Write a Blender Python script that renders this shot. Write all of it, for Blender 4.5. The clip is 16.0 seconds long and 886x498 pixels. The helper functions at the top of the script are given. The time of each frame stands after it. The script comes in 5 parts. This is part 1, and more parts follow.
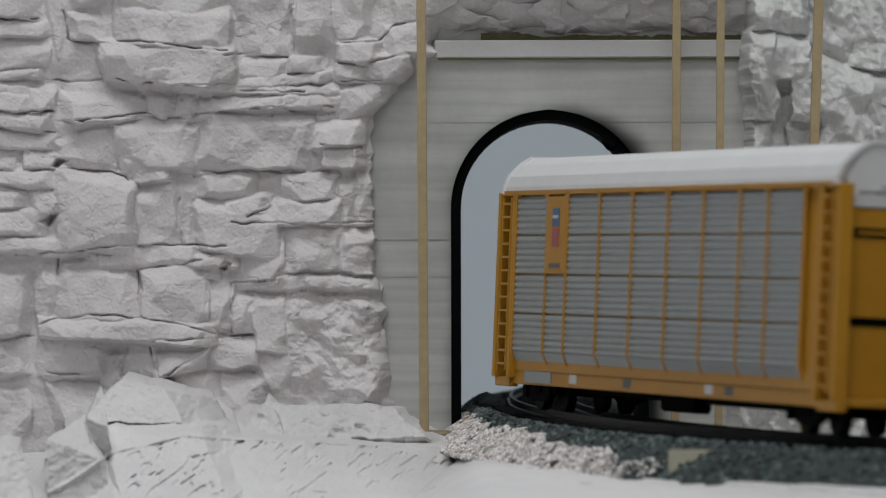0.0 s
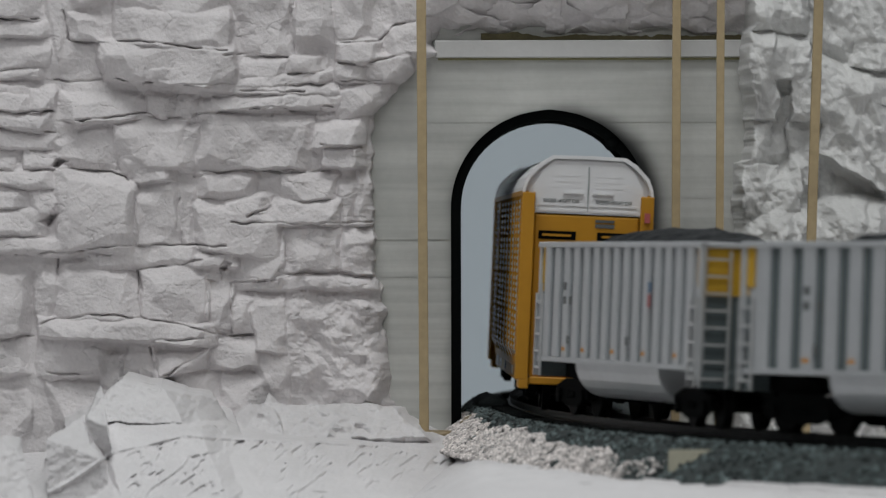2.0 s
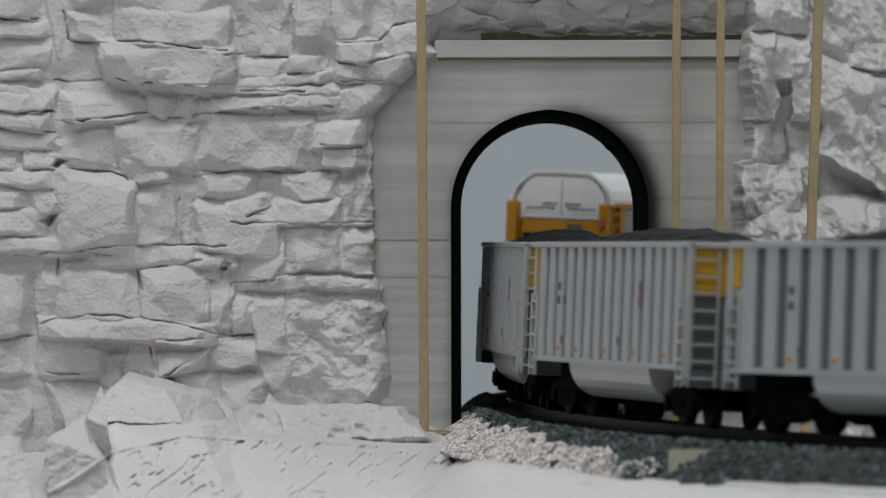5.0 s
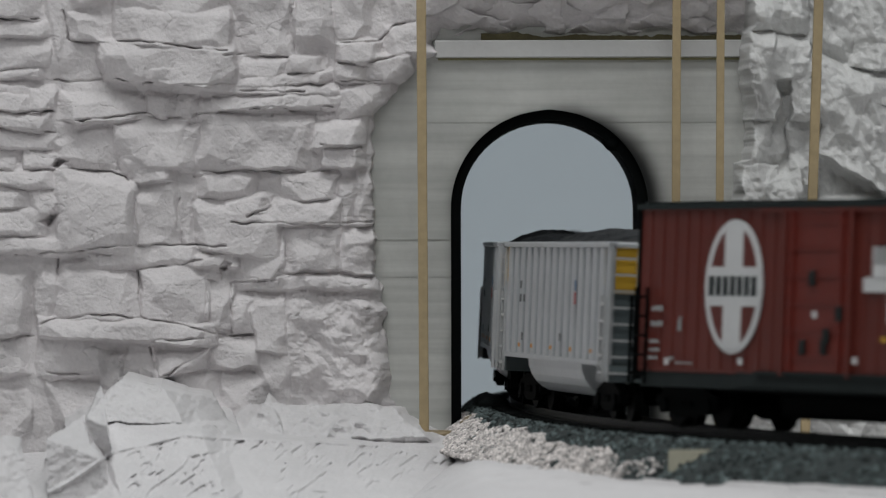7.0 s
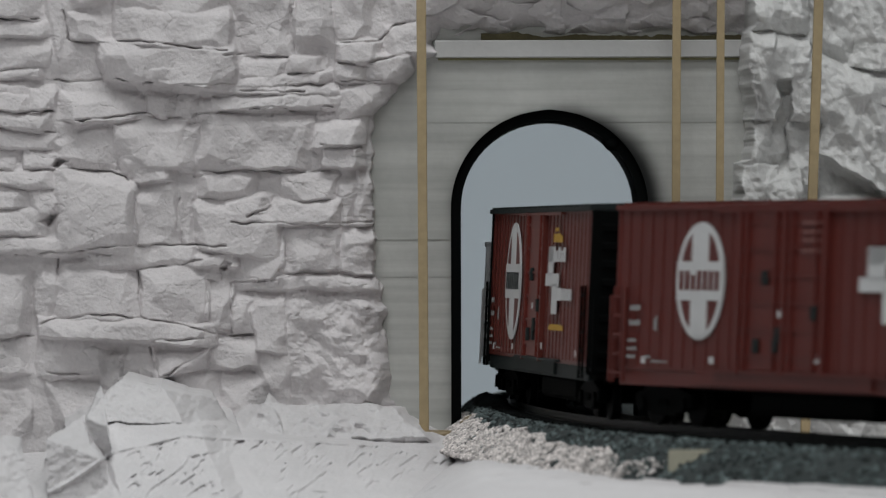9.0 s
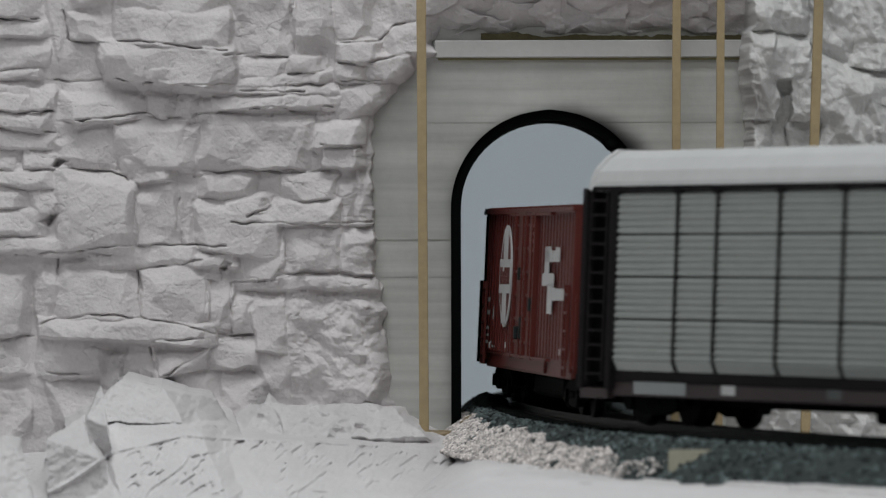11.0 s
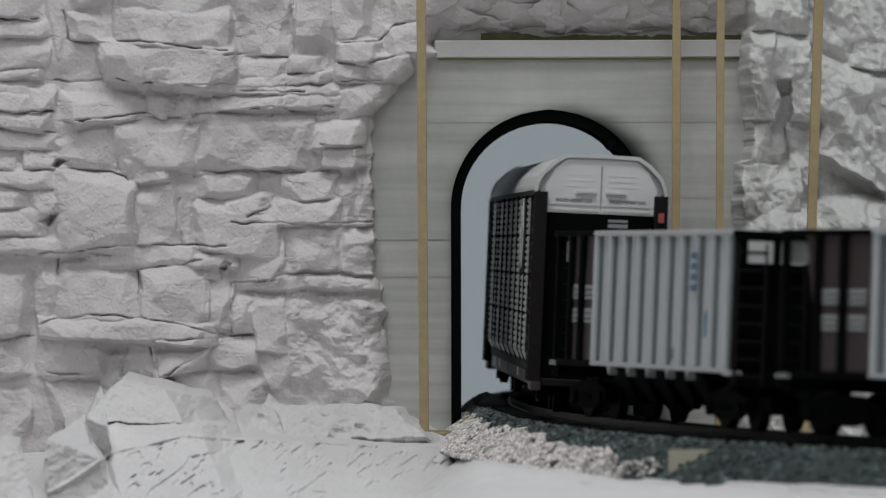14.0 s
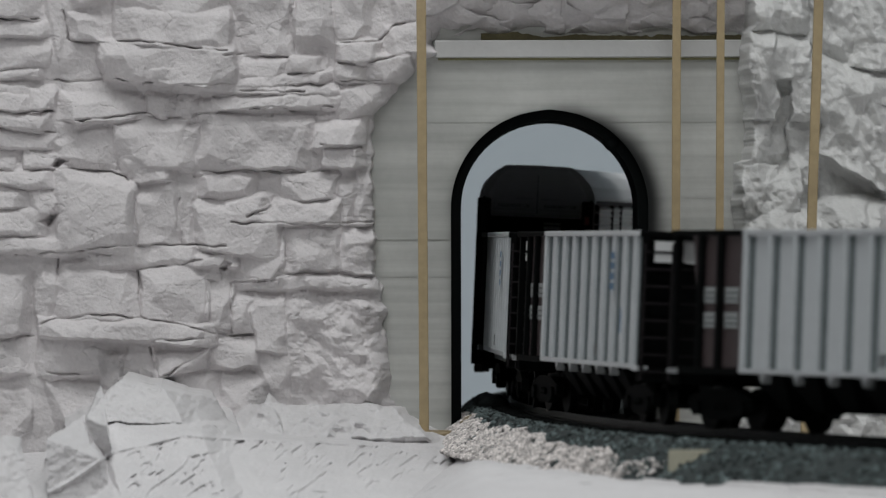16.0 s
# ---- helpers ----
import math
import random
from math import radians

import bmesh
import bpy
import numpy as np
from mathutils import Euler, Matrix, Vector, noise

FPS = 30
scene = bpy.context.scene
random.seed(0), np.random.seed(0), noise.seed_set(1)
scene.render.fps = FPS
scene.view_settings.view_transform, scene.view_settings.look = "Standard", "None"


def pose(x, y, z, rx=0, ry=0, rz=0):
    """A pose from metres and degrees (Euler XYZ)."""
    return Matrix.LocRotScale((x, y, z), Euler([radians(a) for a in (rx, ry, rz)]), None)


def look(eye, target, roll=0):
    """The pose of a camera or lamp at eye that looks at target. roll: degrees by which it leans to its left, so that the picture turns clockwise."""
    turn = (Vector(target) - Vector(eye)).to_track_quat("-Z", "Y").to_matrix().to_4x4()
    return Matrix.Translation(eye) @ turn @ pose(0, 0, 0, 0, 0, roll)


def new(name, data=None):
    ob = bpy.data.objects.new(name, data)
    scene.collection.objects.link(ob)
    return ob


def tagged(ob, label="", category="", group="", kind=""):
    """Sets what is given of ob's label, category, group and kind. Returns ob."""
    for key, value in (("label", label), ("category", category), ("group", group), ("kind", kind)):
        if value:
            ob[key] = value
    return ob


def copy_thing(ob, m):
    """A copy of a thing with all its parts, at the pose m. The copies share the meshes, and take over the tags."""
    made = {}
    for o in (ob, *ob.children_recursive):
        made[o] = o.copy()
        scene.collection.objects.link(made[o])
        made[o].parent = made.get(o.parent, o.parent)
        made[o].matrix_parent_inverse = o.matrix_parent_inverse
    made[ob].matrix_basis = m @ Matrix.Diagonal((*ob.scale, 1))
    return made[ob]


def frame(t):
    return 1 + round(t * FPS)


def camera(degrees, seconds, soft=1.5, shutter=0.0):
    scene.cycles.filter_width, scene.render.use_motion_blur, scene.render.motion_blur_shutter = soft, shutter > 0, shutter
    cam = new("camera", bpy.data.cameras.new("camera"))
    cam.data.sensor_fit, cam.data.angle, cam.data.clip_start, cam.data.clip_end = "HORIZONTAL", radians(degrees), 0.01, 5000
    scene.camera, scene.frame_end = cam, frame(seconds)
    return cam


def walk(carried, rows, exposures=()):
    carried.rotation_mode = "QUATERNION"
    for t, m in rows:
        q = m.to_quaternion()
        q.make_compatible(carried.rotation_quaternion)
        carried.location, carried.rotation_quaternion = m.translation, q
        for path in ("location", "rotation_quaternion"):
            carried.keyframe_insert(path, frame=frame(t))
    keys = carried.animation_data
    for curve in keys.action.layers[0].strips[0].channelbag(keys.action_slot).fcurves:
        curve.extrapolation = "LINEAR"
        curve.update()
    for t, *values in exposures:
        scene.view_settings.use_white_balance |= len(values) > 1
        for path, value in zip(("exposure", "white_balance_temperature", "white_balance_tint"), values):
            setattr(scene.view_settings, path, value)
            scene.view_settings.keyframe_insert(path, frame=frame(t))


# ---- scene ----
# ---- the camera ----
F = 10613.08
DEG = 2 * math.degrees(math.atan(784 / F))
EYE = Vector((0, 0, 0.04454))
PITCH = -0.00121
cam = camera(DEG, 16.0, soft=1.25, shutter=0.5)
VIEW = look(EYE, EYE + Vector((0, 10, 10 * PITCH)), -0.13)
walk(cam, [(0, VIEW), (16, VIEW)])
cam.data.dof.use_dof = True
cam.data.dof.focus_distance = 1.63
cam.data.dof.aperture_fstop = 32.0

# ---- the room's light ----
world = bpy.data.worlds.new("world")
scene.world = world
world.use_nodes = True
world.node_tree.nodes["Background"].inputs[0].default_value = (0.92, 0.96, 1.0, 1)
world.node_tree.nodes["Background"].inputs[1].default_value = 0.16


def ceiling_lamp(x, y, z, tx, ty, tz, sx, sy, power, color):
    d = bpy.data.lights.new("ceiling_tube", "AREA")
    d.shape, d.size, d.size_y, d.energy, d.color = "RECTANGLE", sx, sy, power, color
    ob = new("ceiling_tube", d)
    ob.matrix_world = look((x, y, z), (tx, ty, tz))
    return tagged(ob, "long white fluorescent tube lamp under the ceiling", "lamp")


ceiling_lamp(-0.15, -0.15, 1.40, 0.0, 1.6, 0.0, 1.3, 0.30, 7.0, (0.975, 0.995, 1.0))
ceiling_lamp(-0.12, 1.00, 1.45, 0.0, 1.6, 0.0, 1.3, 0.35, 12.0, (0.975, 0.995, 1.0))
ceiling_lamp(0.3, 2.45, 1.3, 0.1, 2.3, 0.0, 1.2, 0.3, 7.2, (0.95, 0.99, 1.0))
scene.view_settings.exposure = 0.0

# ---- materials ----


def mat(name, color, rough=0.6, metal=0.0, var=0.12, scale=400.0, bump=0.15, scale2=40.0, rnd=0.0, stain=None, bdist=0.0004):
    """A paint, plaster or metal with fine grain, broad mottling and a fine relief."""
    m = bpy.data.materials.new(name)
    m.use_nodes = True
    nt = m.node_tree
    b = nt.nodes["Principled BSDF"]
    tc = nt.nodes.new("ShaderNodeTexCoord")
    n1, n2 = nt.nodes.new("ShaderNodeTexNoise"), nt.nodes.new("ShaderNodeTexNoise")
    n1.inputs["Scale"].default_value, n2.inputs["Scale"].default_value = scale, scale2
    n1.inputs["Detail"].default_value, n2.inputs["Detail"].default_value = 6, 4
    for n in (n1, n2):
        nt.links.new(tc.outputs["Object"], n.inputs["Vector"])
    mix = nt.nodes.new("ShaderNodeMath")
    mix.operation = "ADD"
    nt.links.new(n1.outputs["Fac"], mix.inputs[0])
    nt.links.new(n2.outputs["Fac"], mix.inputs[1])
    ramp = nt.nodes.new("ShaderNodeMapRange")
    ramp.inputs["From Min"].default_value, ramp.inputs["From Max"].default_value = 0.6, 1.4
    ramp.inputs["To Min"].default_value, ramp.inputs["To Max"].default_value = 1 - var, 1 + var
    nt.links.new(mix.outputs[0], ramp.inputs["Value"])
    last = ramp.outputs[0]
    if rnd:
        oi = nt.nodes.new("ShaderNodeNewGeometry")
        r2 = nt.nodes.new("ShaderNodeMapRange")
        r2.inputs["To Min"].default_value, r2.inputs["To Max"].default_value = 1 - rnd, 1 + rnd
        nt.links.new(oi.outputs["Random Per Island"], r2.inputs["Value"])
        mu = nt.nodes.new("ShaderNodeMath")
        mu.operation = "MULTIPLY"
        nt.links.new(last, mu.inputs[0])
        nt.links.new(r2.outputs[0], mu.inputs[1])
        last = mu.outputs[0]
    vm = nt.nodes.new("ShaderNodeVectorMath")
    vm.operation = "SCALE"
    vm.inputs[0].default_value = color
    nt.links.new(last, vm.inputs["Scale"])
    out = vm.outputs[0]
    if stain:
        scol, sscale, lo, hi = stain
        n3 = nt.nodes.new("ShaderNodeTexNoise")
        n3.inputs["Scale"].default_value, n3.inputs["Detail"].default_value = sscale, 5
        nt.links.new(tc.outputs["Object"], n3.inputs["Vector"])
        r3 = nt.nodes.new("ShaderNodeMapRange")
        r3.inputs["From Min"].default_value, r3.inputs["From Max"].default_value = lo, hi
        nt.links.new(n3.outputs["Fac"], r3.inputs["Value"])
        mx = nt.nodes.new("ShaderNodeMix")
        mx.data_type = "RGBA"
        nt.links.new(r3.outputs[0], mx.inputs["Factor"])
        nt.links.new(out, mx.inputs["A"])
        mx.inputs["B"].default_value = (*scol, 1)
        out = mx.outputs["Result"]
    nt.links.new(out, b.inputs["Base Color"])
    b.inputs["Roughness"].default_value, b.inputs["Metallic"].default_value = rough, metal
    b.inputs["Specular IOR Level"].default_value = 0.04 if max(color) < 0.04 else 0.4
    if bump:
        bp = nt.nodes.new("ShaderNodeBump")
        bp.inputs["Strength"].default_value, bp.inputs["Distance"].default_value = bump, bdist
        nt.links.new(mix.outputs[0], bp.inputs["Height"])
        nt.links.new(bp.outputs[0], b.inputs["Normal"])
    return m


M_ROCK = mat("plaster_rock", (0.69, 0.662, 0.665), 0.9, 0, 0.09, 1100, 0.5, 110, bdist=0.0006)
# glossier plaster, its colour lowered for the shade on the deep east faces
M_ROCK_R = mat("plaster_rock_glossy_shaded", (0.62, 0.62, 0.61), 0.55, 0, 0.08, 1300, 0.35, 120, bdist=0.0005)
M_GROUND = mat("plaster_ground", (0.67, 0.655, 0.66), 0.9, 0, 0.07, 800, 0.6, 70, bdist=0.0006, stain=((0.42, 0.41, 0.41), 110, 0.66, 0.74))
M_WOOD = mat("basswood", (0.43, 0.335, 0.195), 0.6, 0, 0.14, 500, 0.2, 40)
M_SHIM = mat("shim_wood", (0.32, 0.31, 0.24), 0.8, 0, 0.1, 600, 0.3, 90)
M_STRIP = mat("brown_green_strip", (0.07, 0.06, 0.025), 0.7, 0, 0.35, 700, 0.5, 150)
M_GLUE = mat("tan_glue", (0.28, 0.22, 0.13), 0.5, 0, 0.3, 500, 0.4, 120)
M_RAIL = mat("blackened_rail", (0.016, 0.017, 0.017), 0.45, 0.6, 0.2, 900, 0.1, 60)
M_TIE = mat("black_tie", (0.008, 0.009, 0.009), 0.75, 0, 0.2, 900, 0.2, 80)
M_STONE_W = mat("pale_stone", (0.66, 0.62, 0.60), 0.9, 0, 0.15, 900, 0.3, 120, rnd=0.5)
M_STONE_D = mat("dark_stone", (0.095, 0.120, 0.120), 0.9, 0, 0.2, 900, 0.3, 120, rnd=0.85)
M_BED = mat("roadbed", (0.045, 0.055, 0.055), 0.95, 0, 0.3, 700, 0.6, 100, bdist=0.001)
M_LINER = mat("soot_black", (0.004, 0.005, 0.005), 0.8, 0, 0.2, 500, 0.2, 40)
M_SKY = mat("sky_board", (0.50, 0.56, 0.60), 0.9, 0, 0.02, 60, 0.0, 4)
M_WALL = mat("room_paint", (0.30, 0.30, 0.30), 0.9, 0, 0.03, 20, 0.0, 3)
M_YEL = mat("yellow_paint", (0.47, 0.225, 0.016), 0.45, 0, 0.08, 300, 0.05, 50)
M_WHITE = mat("white_roof", (0.74, 0.74, 0.745), 0.45, 0, 0.04, 300, 0.05, 60)
M_GREYROOF = mat("grey_roof", (0.62, 0.625, 0.625), 0.45, 0, 0.06, 300, 0.05, 60)
M_PANEL = mat("galvanized_panel", (0.36, 0.385, 0.385), 0.42, 0.25, 0.09, 250, 0.05, 45)
M_PANEL_B = mat("galvanized_panel_tan", (0.40, 0.43, 0.41), 0.42, 0.25, 0.09, 250, 0.05, 45)
M_BLACK = mat("black_paint", (0.0025, 0.003, 0.003), 0.75, 0, 0.15, 300, 0.05, 50)
M_BROWNBLACK = mat("brown_black_paint", (0.018, 0.016, 0.017), 0.5, 0, 0.15, 300, 0.05, 50)
M_SILVER = mat("silver_paint", (0.54, 0.56, 0.575), 0.38, 0.35, 0.06, 300, 0.05, 50)
M_SILVER_H = mat("pale_silver_paint", (0.53, 0.56, 0.575), 0.42, 0.15, 0.06, 300, 0.05, 50)
# dark grey for the painted shade beside car ribs, and for grey end sheets
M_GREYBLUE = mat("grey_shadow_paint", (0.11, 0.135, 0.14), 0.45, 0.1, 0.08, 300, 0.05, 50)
M_COAL = mat("coal", (0.028, 0.030, 0.032), 0.55, 0, 0.3, 900, 0.9, 150, bdist=0.001)
M_RED = mat("red_paint", (0.118, 0.022, 0.015), 0.45, 0, 0.12, 260, 0.06, 40)
M_RED_B = mat("brighter_red_paint", (0.112, 0.021, 0.016), 0.45, 0, 0.1, 260, 0.06, 40)
M_REDDOOR = mat("red_door_paint", (0.140, 0.022, 0.015), 0.45, 0, 0.1, 260, 0.06, 40)
M_DARKGREY = mat("dark_grey_paint", (0.026, 0.032, 0.032), 0.5, 0, 0.12, 300, 0.05, 50)
M_BROWN = mat("brown_paint", (0.052, 0.038, 0.039), 0.45, 0, 0.12, 300, 0.05, 50)
M_DECALW = mat("white_lettering", (0.62, 0.63, 0.63), 0.5, 0, 0.06, 500, 0.0, 90)
M_DECALY = mat("yellow_lettering", (0.55, 0.33, 0.03), 0.5, 0, 0.06, 500, 0.0, 90)
M_DECALG = mat("grey_lettering", (0.11, 0.12, 0.12), 0.5, 0, 0.06, 500, 0.0, 90)
M_DECALB = mat("blue_lettering", (0.07, 0.16, 0.28), 0.5, 0, 0.06, 500, 0.0, 90)
M_DECALR = mat("red_lettering", (0.40, 0.10, 0.10), 0.5, 0, 0.06, 500, 0.0, 90)
M_FADED = mat("faded_lettering", (0.21, 0.095, 0.085), 0.5, 0, 0.06, 500, 0.0, 90)
M_ORANGE = mat("orange_reflector", (0.60, 0.26, 0.03), 0.5, 0, 0.06, 500, 0.0, 90)
M_STEEL = mat("bright_wire", (0.60, 0.61, 0.61), 0.3, 0.5, 0.05, 300, 0.0, 50)
M_WHEEL = mat("wheel_metal", (0.006, 0.0065, 0.0065), 0.6, 0.2, 0.15, 300, 0.0, 50)

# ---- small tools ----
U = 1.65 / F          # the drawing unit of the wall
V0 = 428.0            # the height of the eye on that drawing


def gx(u, d=1.65):
    return (u - 784) * d / F


def gz(v, d=1.65):
    return EYE.z + (V0 - v) * d / F


def quad_box(bm, x0, x1, y0, y1, z0, z1, bev=0.0):
    vs = [bm.verts.new((x, y, z)) for x in (x0, x1) for y in (y0, y1) for z in (z0, z1)]
    fs = [bm.faces.new([vs[i] for i in q]) for q in ((0, 1, 3, 2), (4, 6, 7, 5), (0, 4, 5, 1), (2, 3, 7, 6), (0, 2, 6, 4), (1, 5, 7, 3))]
    if bev:
        es = list({e for f in fs for e in f.edges})
        bmesh.ops.bevel(bm, geom=es, offset=bev, segments=1, affect="EDGES")


def box_bm(*a, bev=0.0):
    bm = bmesh.new()
    quad_box(bm, *a, bev=bev)
    return bm


def prism(bm, pts, a0, a1, axis="x"):
    """Extrudes a closed outline; pts are (y, z) along x, (x, z) along y, (x, y) along z."""
    def at(p, a):
        return {"x": (a, p[0], p[1]), "y": (p[0], a, p[1]), "z": (p[0], p[1], a)}[axis]
    A = [bm.verts.new(at(p, a0)) for p in pts]
    B = [bm.verts.new(at(p, a1)) for p in pts]
    n = len(pts)
    for i in range(n):
        bm.faces.new((A[i], A[(i + 1) % n], B[(i + 1) % n], B[i]))
    bm.faces.new(A[::-1])
    bm.faces.new(B)


def tube(bm, c, r, a0, a1, axis="y", n=14):
    pts = [(c[0] + r * math.cos(2 * math.pi * i / n), c[1] + r * math.sin(2 * math.pi * i / n)) for i in range(n)]
    prism(bm, pts, a0, a1, axis)


def finish(name, bm, material, smooth=False):
    bmesh.ops.recalc_face_normals(bm, faces=bm.faces[:])
    me = bpy.data.meshes.new(name)
    bm.to_mesh(me)
    bm.free()
    me.materials.append(material)
    if smooth:
        me.polygons.foreach_set("use_smooth", [True] * len(me.polygons))
    return me


def part(name, bm, material, parent, label="", smooth=False):
    me = bm if isinstance(bm, bpy.types.Mesh) else finish(name, bm, material, smooth)
    ob = new(name, me)
    ob.parent = parent
    if label:
        ob["label"] = label
    return ob


def thing(name, label, category, group=""):
    return tagged(new(name), label, category, group)


def lattice(seed, n=256):
    return np.random.RandomState(seed).rand(n, n)


def vnoise(x, y, seed):
    """Smooth value noise on arrays, 0 to 1."""
    g = lattice(seed)
    xi, yi = np.floor(x).astype(int), np.floor(y).astype(int)
    a, b = x - xi, y - yi
    a, b = a * a * a * (a * (a * 6 - 15) + 10), b * b * b * (b * (b * 6 - 15) + 10)
    i0, i1, j0, j1 = xi % 256, (xi + 1) % 256, yi % 256, (yi + 1) % 256
    return (g[i0, j0] * (1 - a) + g[i1, j0] * a) * (1 - b) + (g[i0, j1] * (1 - a) + g[i1, j1] * a) * b


def fbm(x, y, seed, octaves=4, gain=0.5):
    s, a, t = 0.0, 1.0, 0.0
    for i in range(octaves):
        s, t = s + a * (vnoise(x * 2 ** i + 17.3 * i, y * 2 ** i + 5.1 * i, seed + i) - 0.5), t + a
        a *= gain
    return s / t


def facets(x, y, seed, tilt=0.5):
    """Broken stone: cells, each a plane of its own tilt and height."""
    rs = np.random.RandomState(seed)
    jx, jy, ta, tb, hh = (rs.rand(64, 64) for _ in range(5))
    xi, yi = np.floor(x).astype(int), np.floor(y).astype(int)
    best, val = np.full(x.shape, 1e9), np.zeros(x.shape)
    for dx in (-1, 0, 1):
        for dy in (-1, 0, 1):
            i, j = (xi + dx) % 64, (yi + dy) % 64
            px, py = xi + dx + jx[i, j], yi + dy + jy[i, j]
            d = np.abs(x - px) + np.abs(y - py) * 1.1
            h = hh[i, j] + tilt * ((ta[i, j] - 0.5) * 2 * (x - px) + (tb[i, j] - 0.5) * 2 * (y - py))
            m = d < best
            best, val = np.where(m, d, best), np.where(m, h, val)
    return val - 0.5


def crease(x, y, seed):
    """Chipped stone: flat triangles that meet in creases, -0.5 to 0.5."""
    g = lattice(seed)
    x, y = x + 0.7 * (vnoise(x * 0.8, y * 0.8, seed + 7) - 0.5), y + 0.7 * (vnoise(x * 0.8 + 9, y * 0.8, seed + 8) - 0.5)
    x = x + 0.35 * y
    xi, yi = np.floor(x).astype(int), np.floor(y).astype(int)
    a, b = x - xi, y - yi
    i0, i1, j0, j1 = xi % 256, (xi + 1) % 256, yi % 256, (yi + 1) % 256
    low = g[i0, j0] + a * (g[i1, j0] - g[i0, j0]) + b * (g[i1, j1] - g[i1, j0])
    high = g[i0, j0] + b * (g[i0, j1] - g[i0, j0]) + a * (g[i1, j1] - g[i0, j1])
    return np.where(a > b, low, high) - 0.5


def step(x):
    x = np.clip(x, 0, 1)
    return x * x * (3 - 2 * x)


def blur(h, n=1):
    for _ in range(n):
        p = np.pad(h, 1, mode="edge")
        h = (p[1:-1, 1:-1] * 4 + p[:-2, 1:-1] * 2 + p[2:, 1:-1] * 2 + p[1:-1, :-2] * 2 + p[1:-1, 2:] * 2 + p[:-2, :-2] + p[2:, 2:] + p[:-2, 2:] + p[2:, :-2]) / 16
    return h


def spread(h, r):
    """A wide running mean."""
    for axis in (0, 1):
        p = np.pad(h, [(r + 1, r) if k == axis else (0, 0) for k in (0, 1)], mode="edge").cumsum(axis)
        n = h.shape[axis]
        h = (np.take(p, np.arange(2 * r + 1, 2 * r + 1 + n), axis) - np.take(p, np.arange(n), axis)) / (2 * r + 1)
    return h


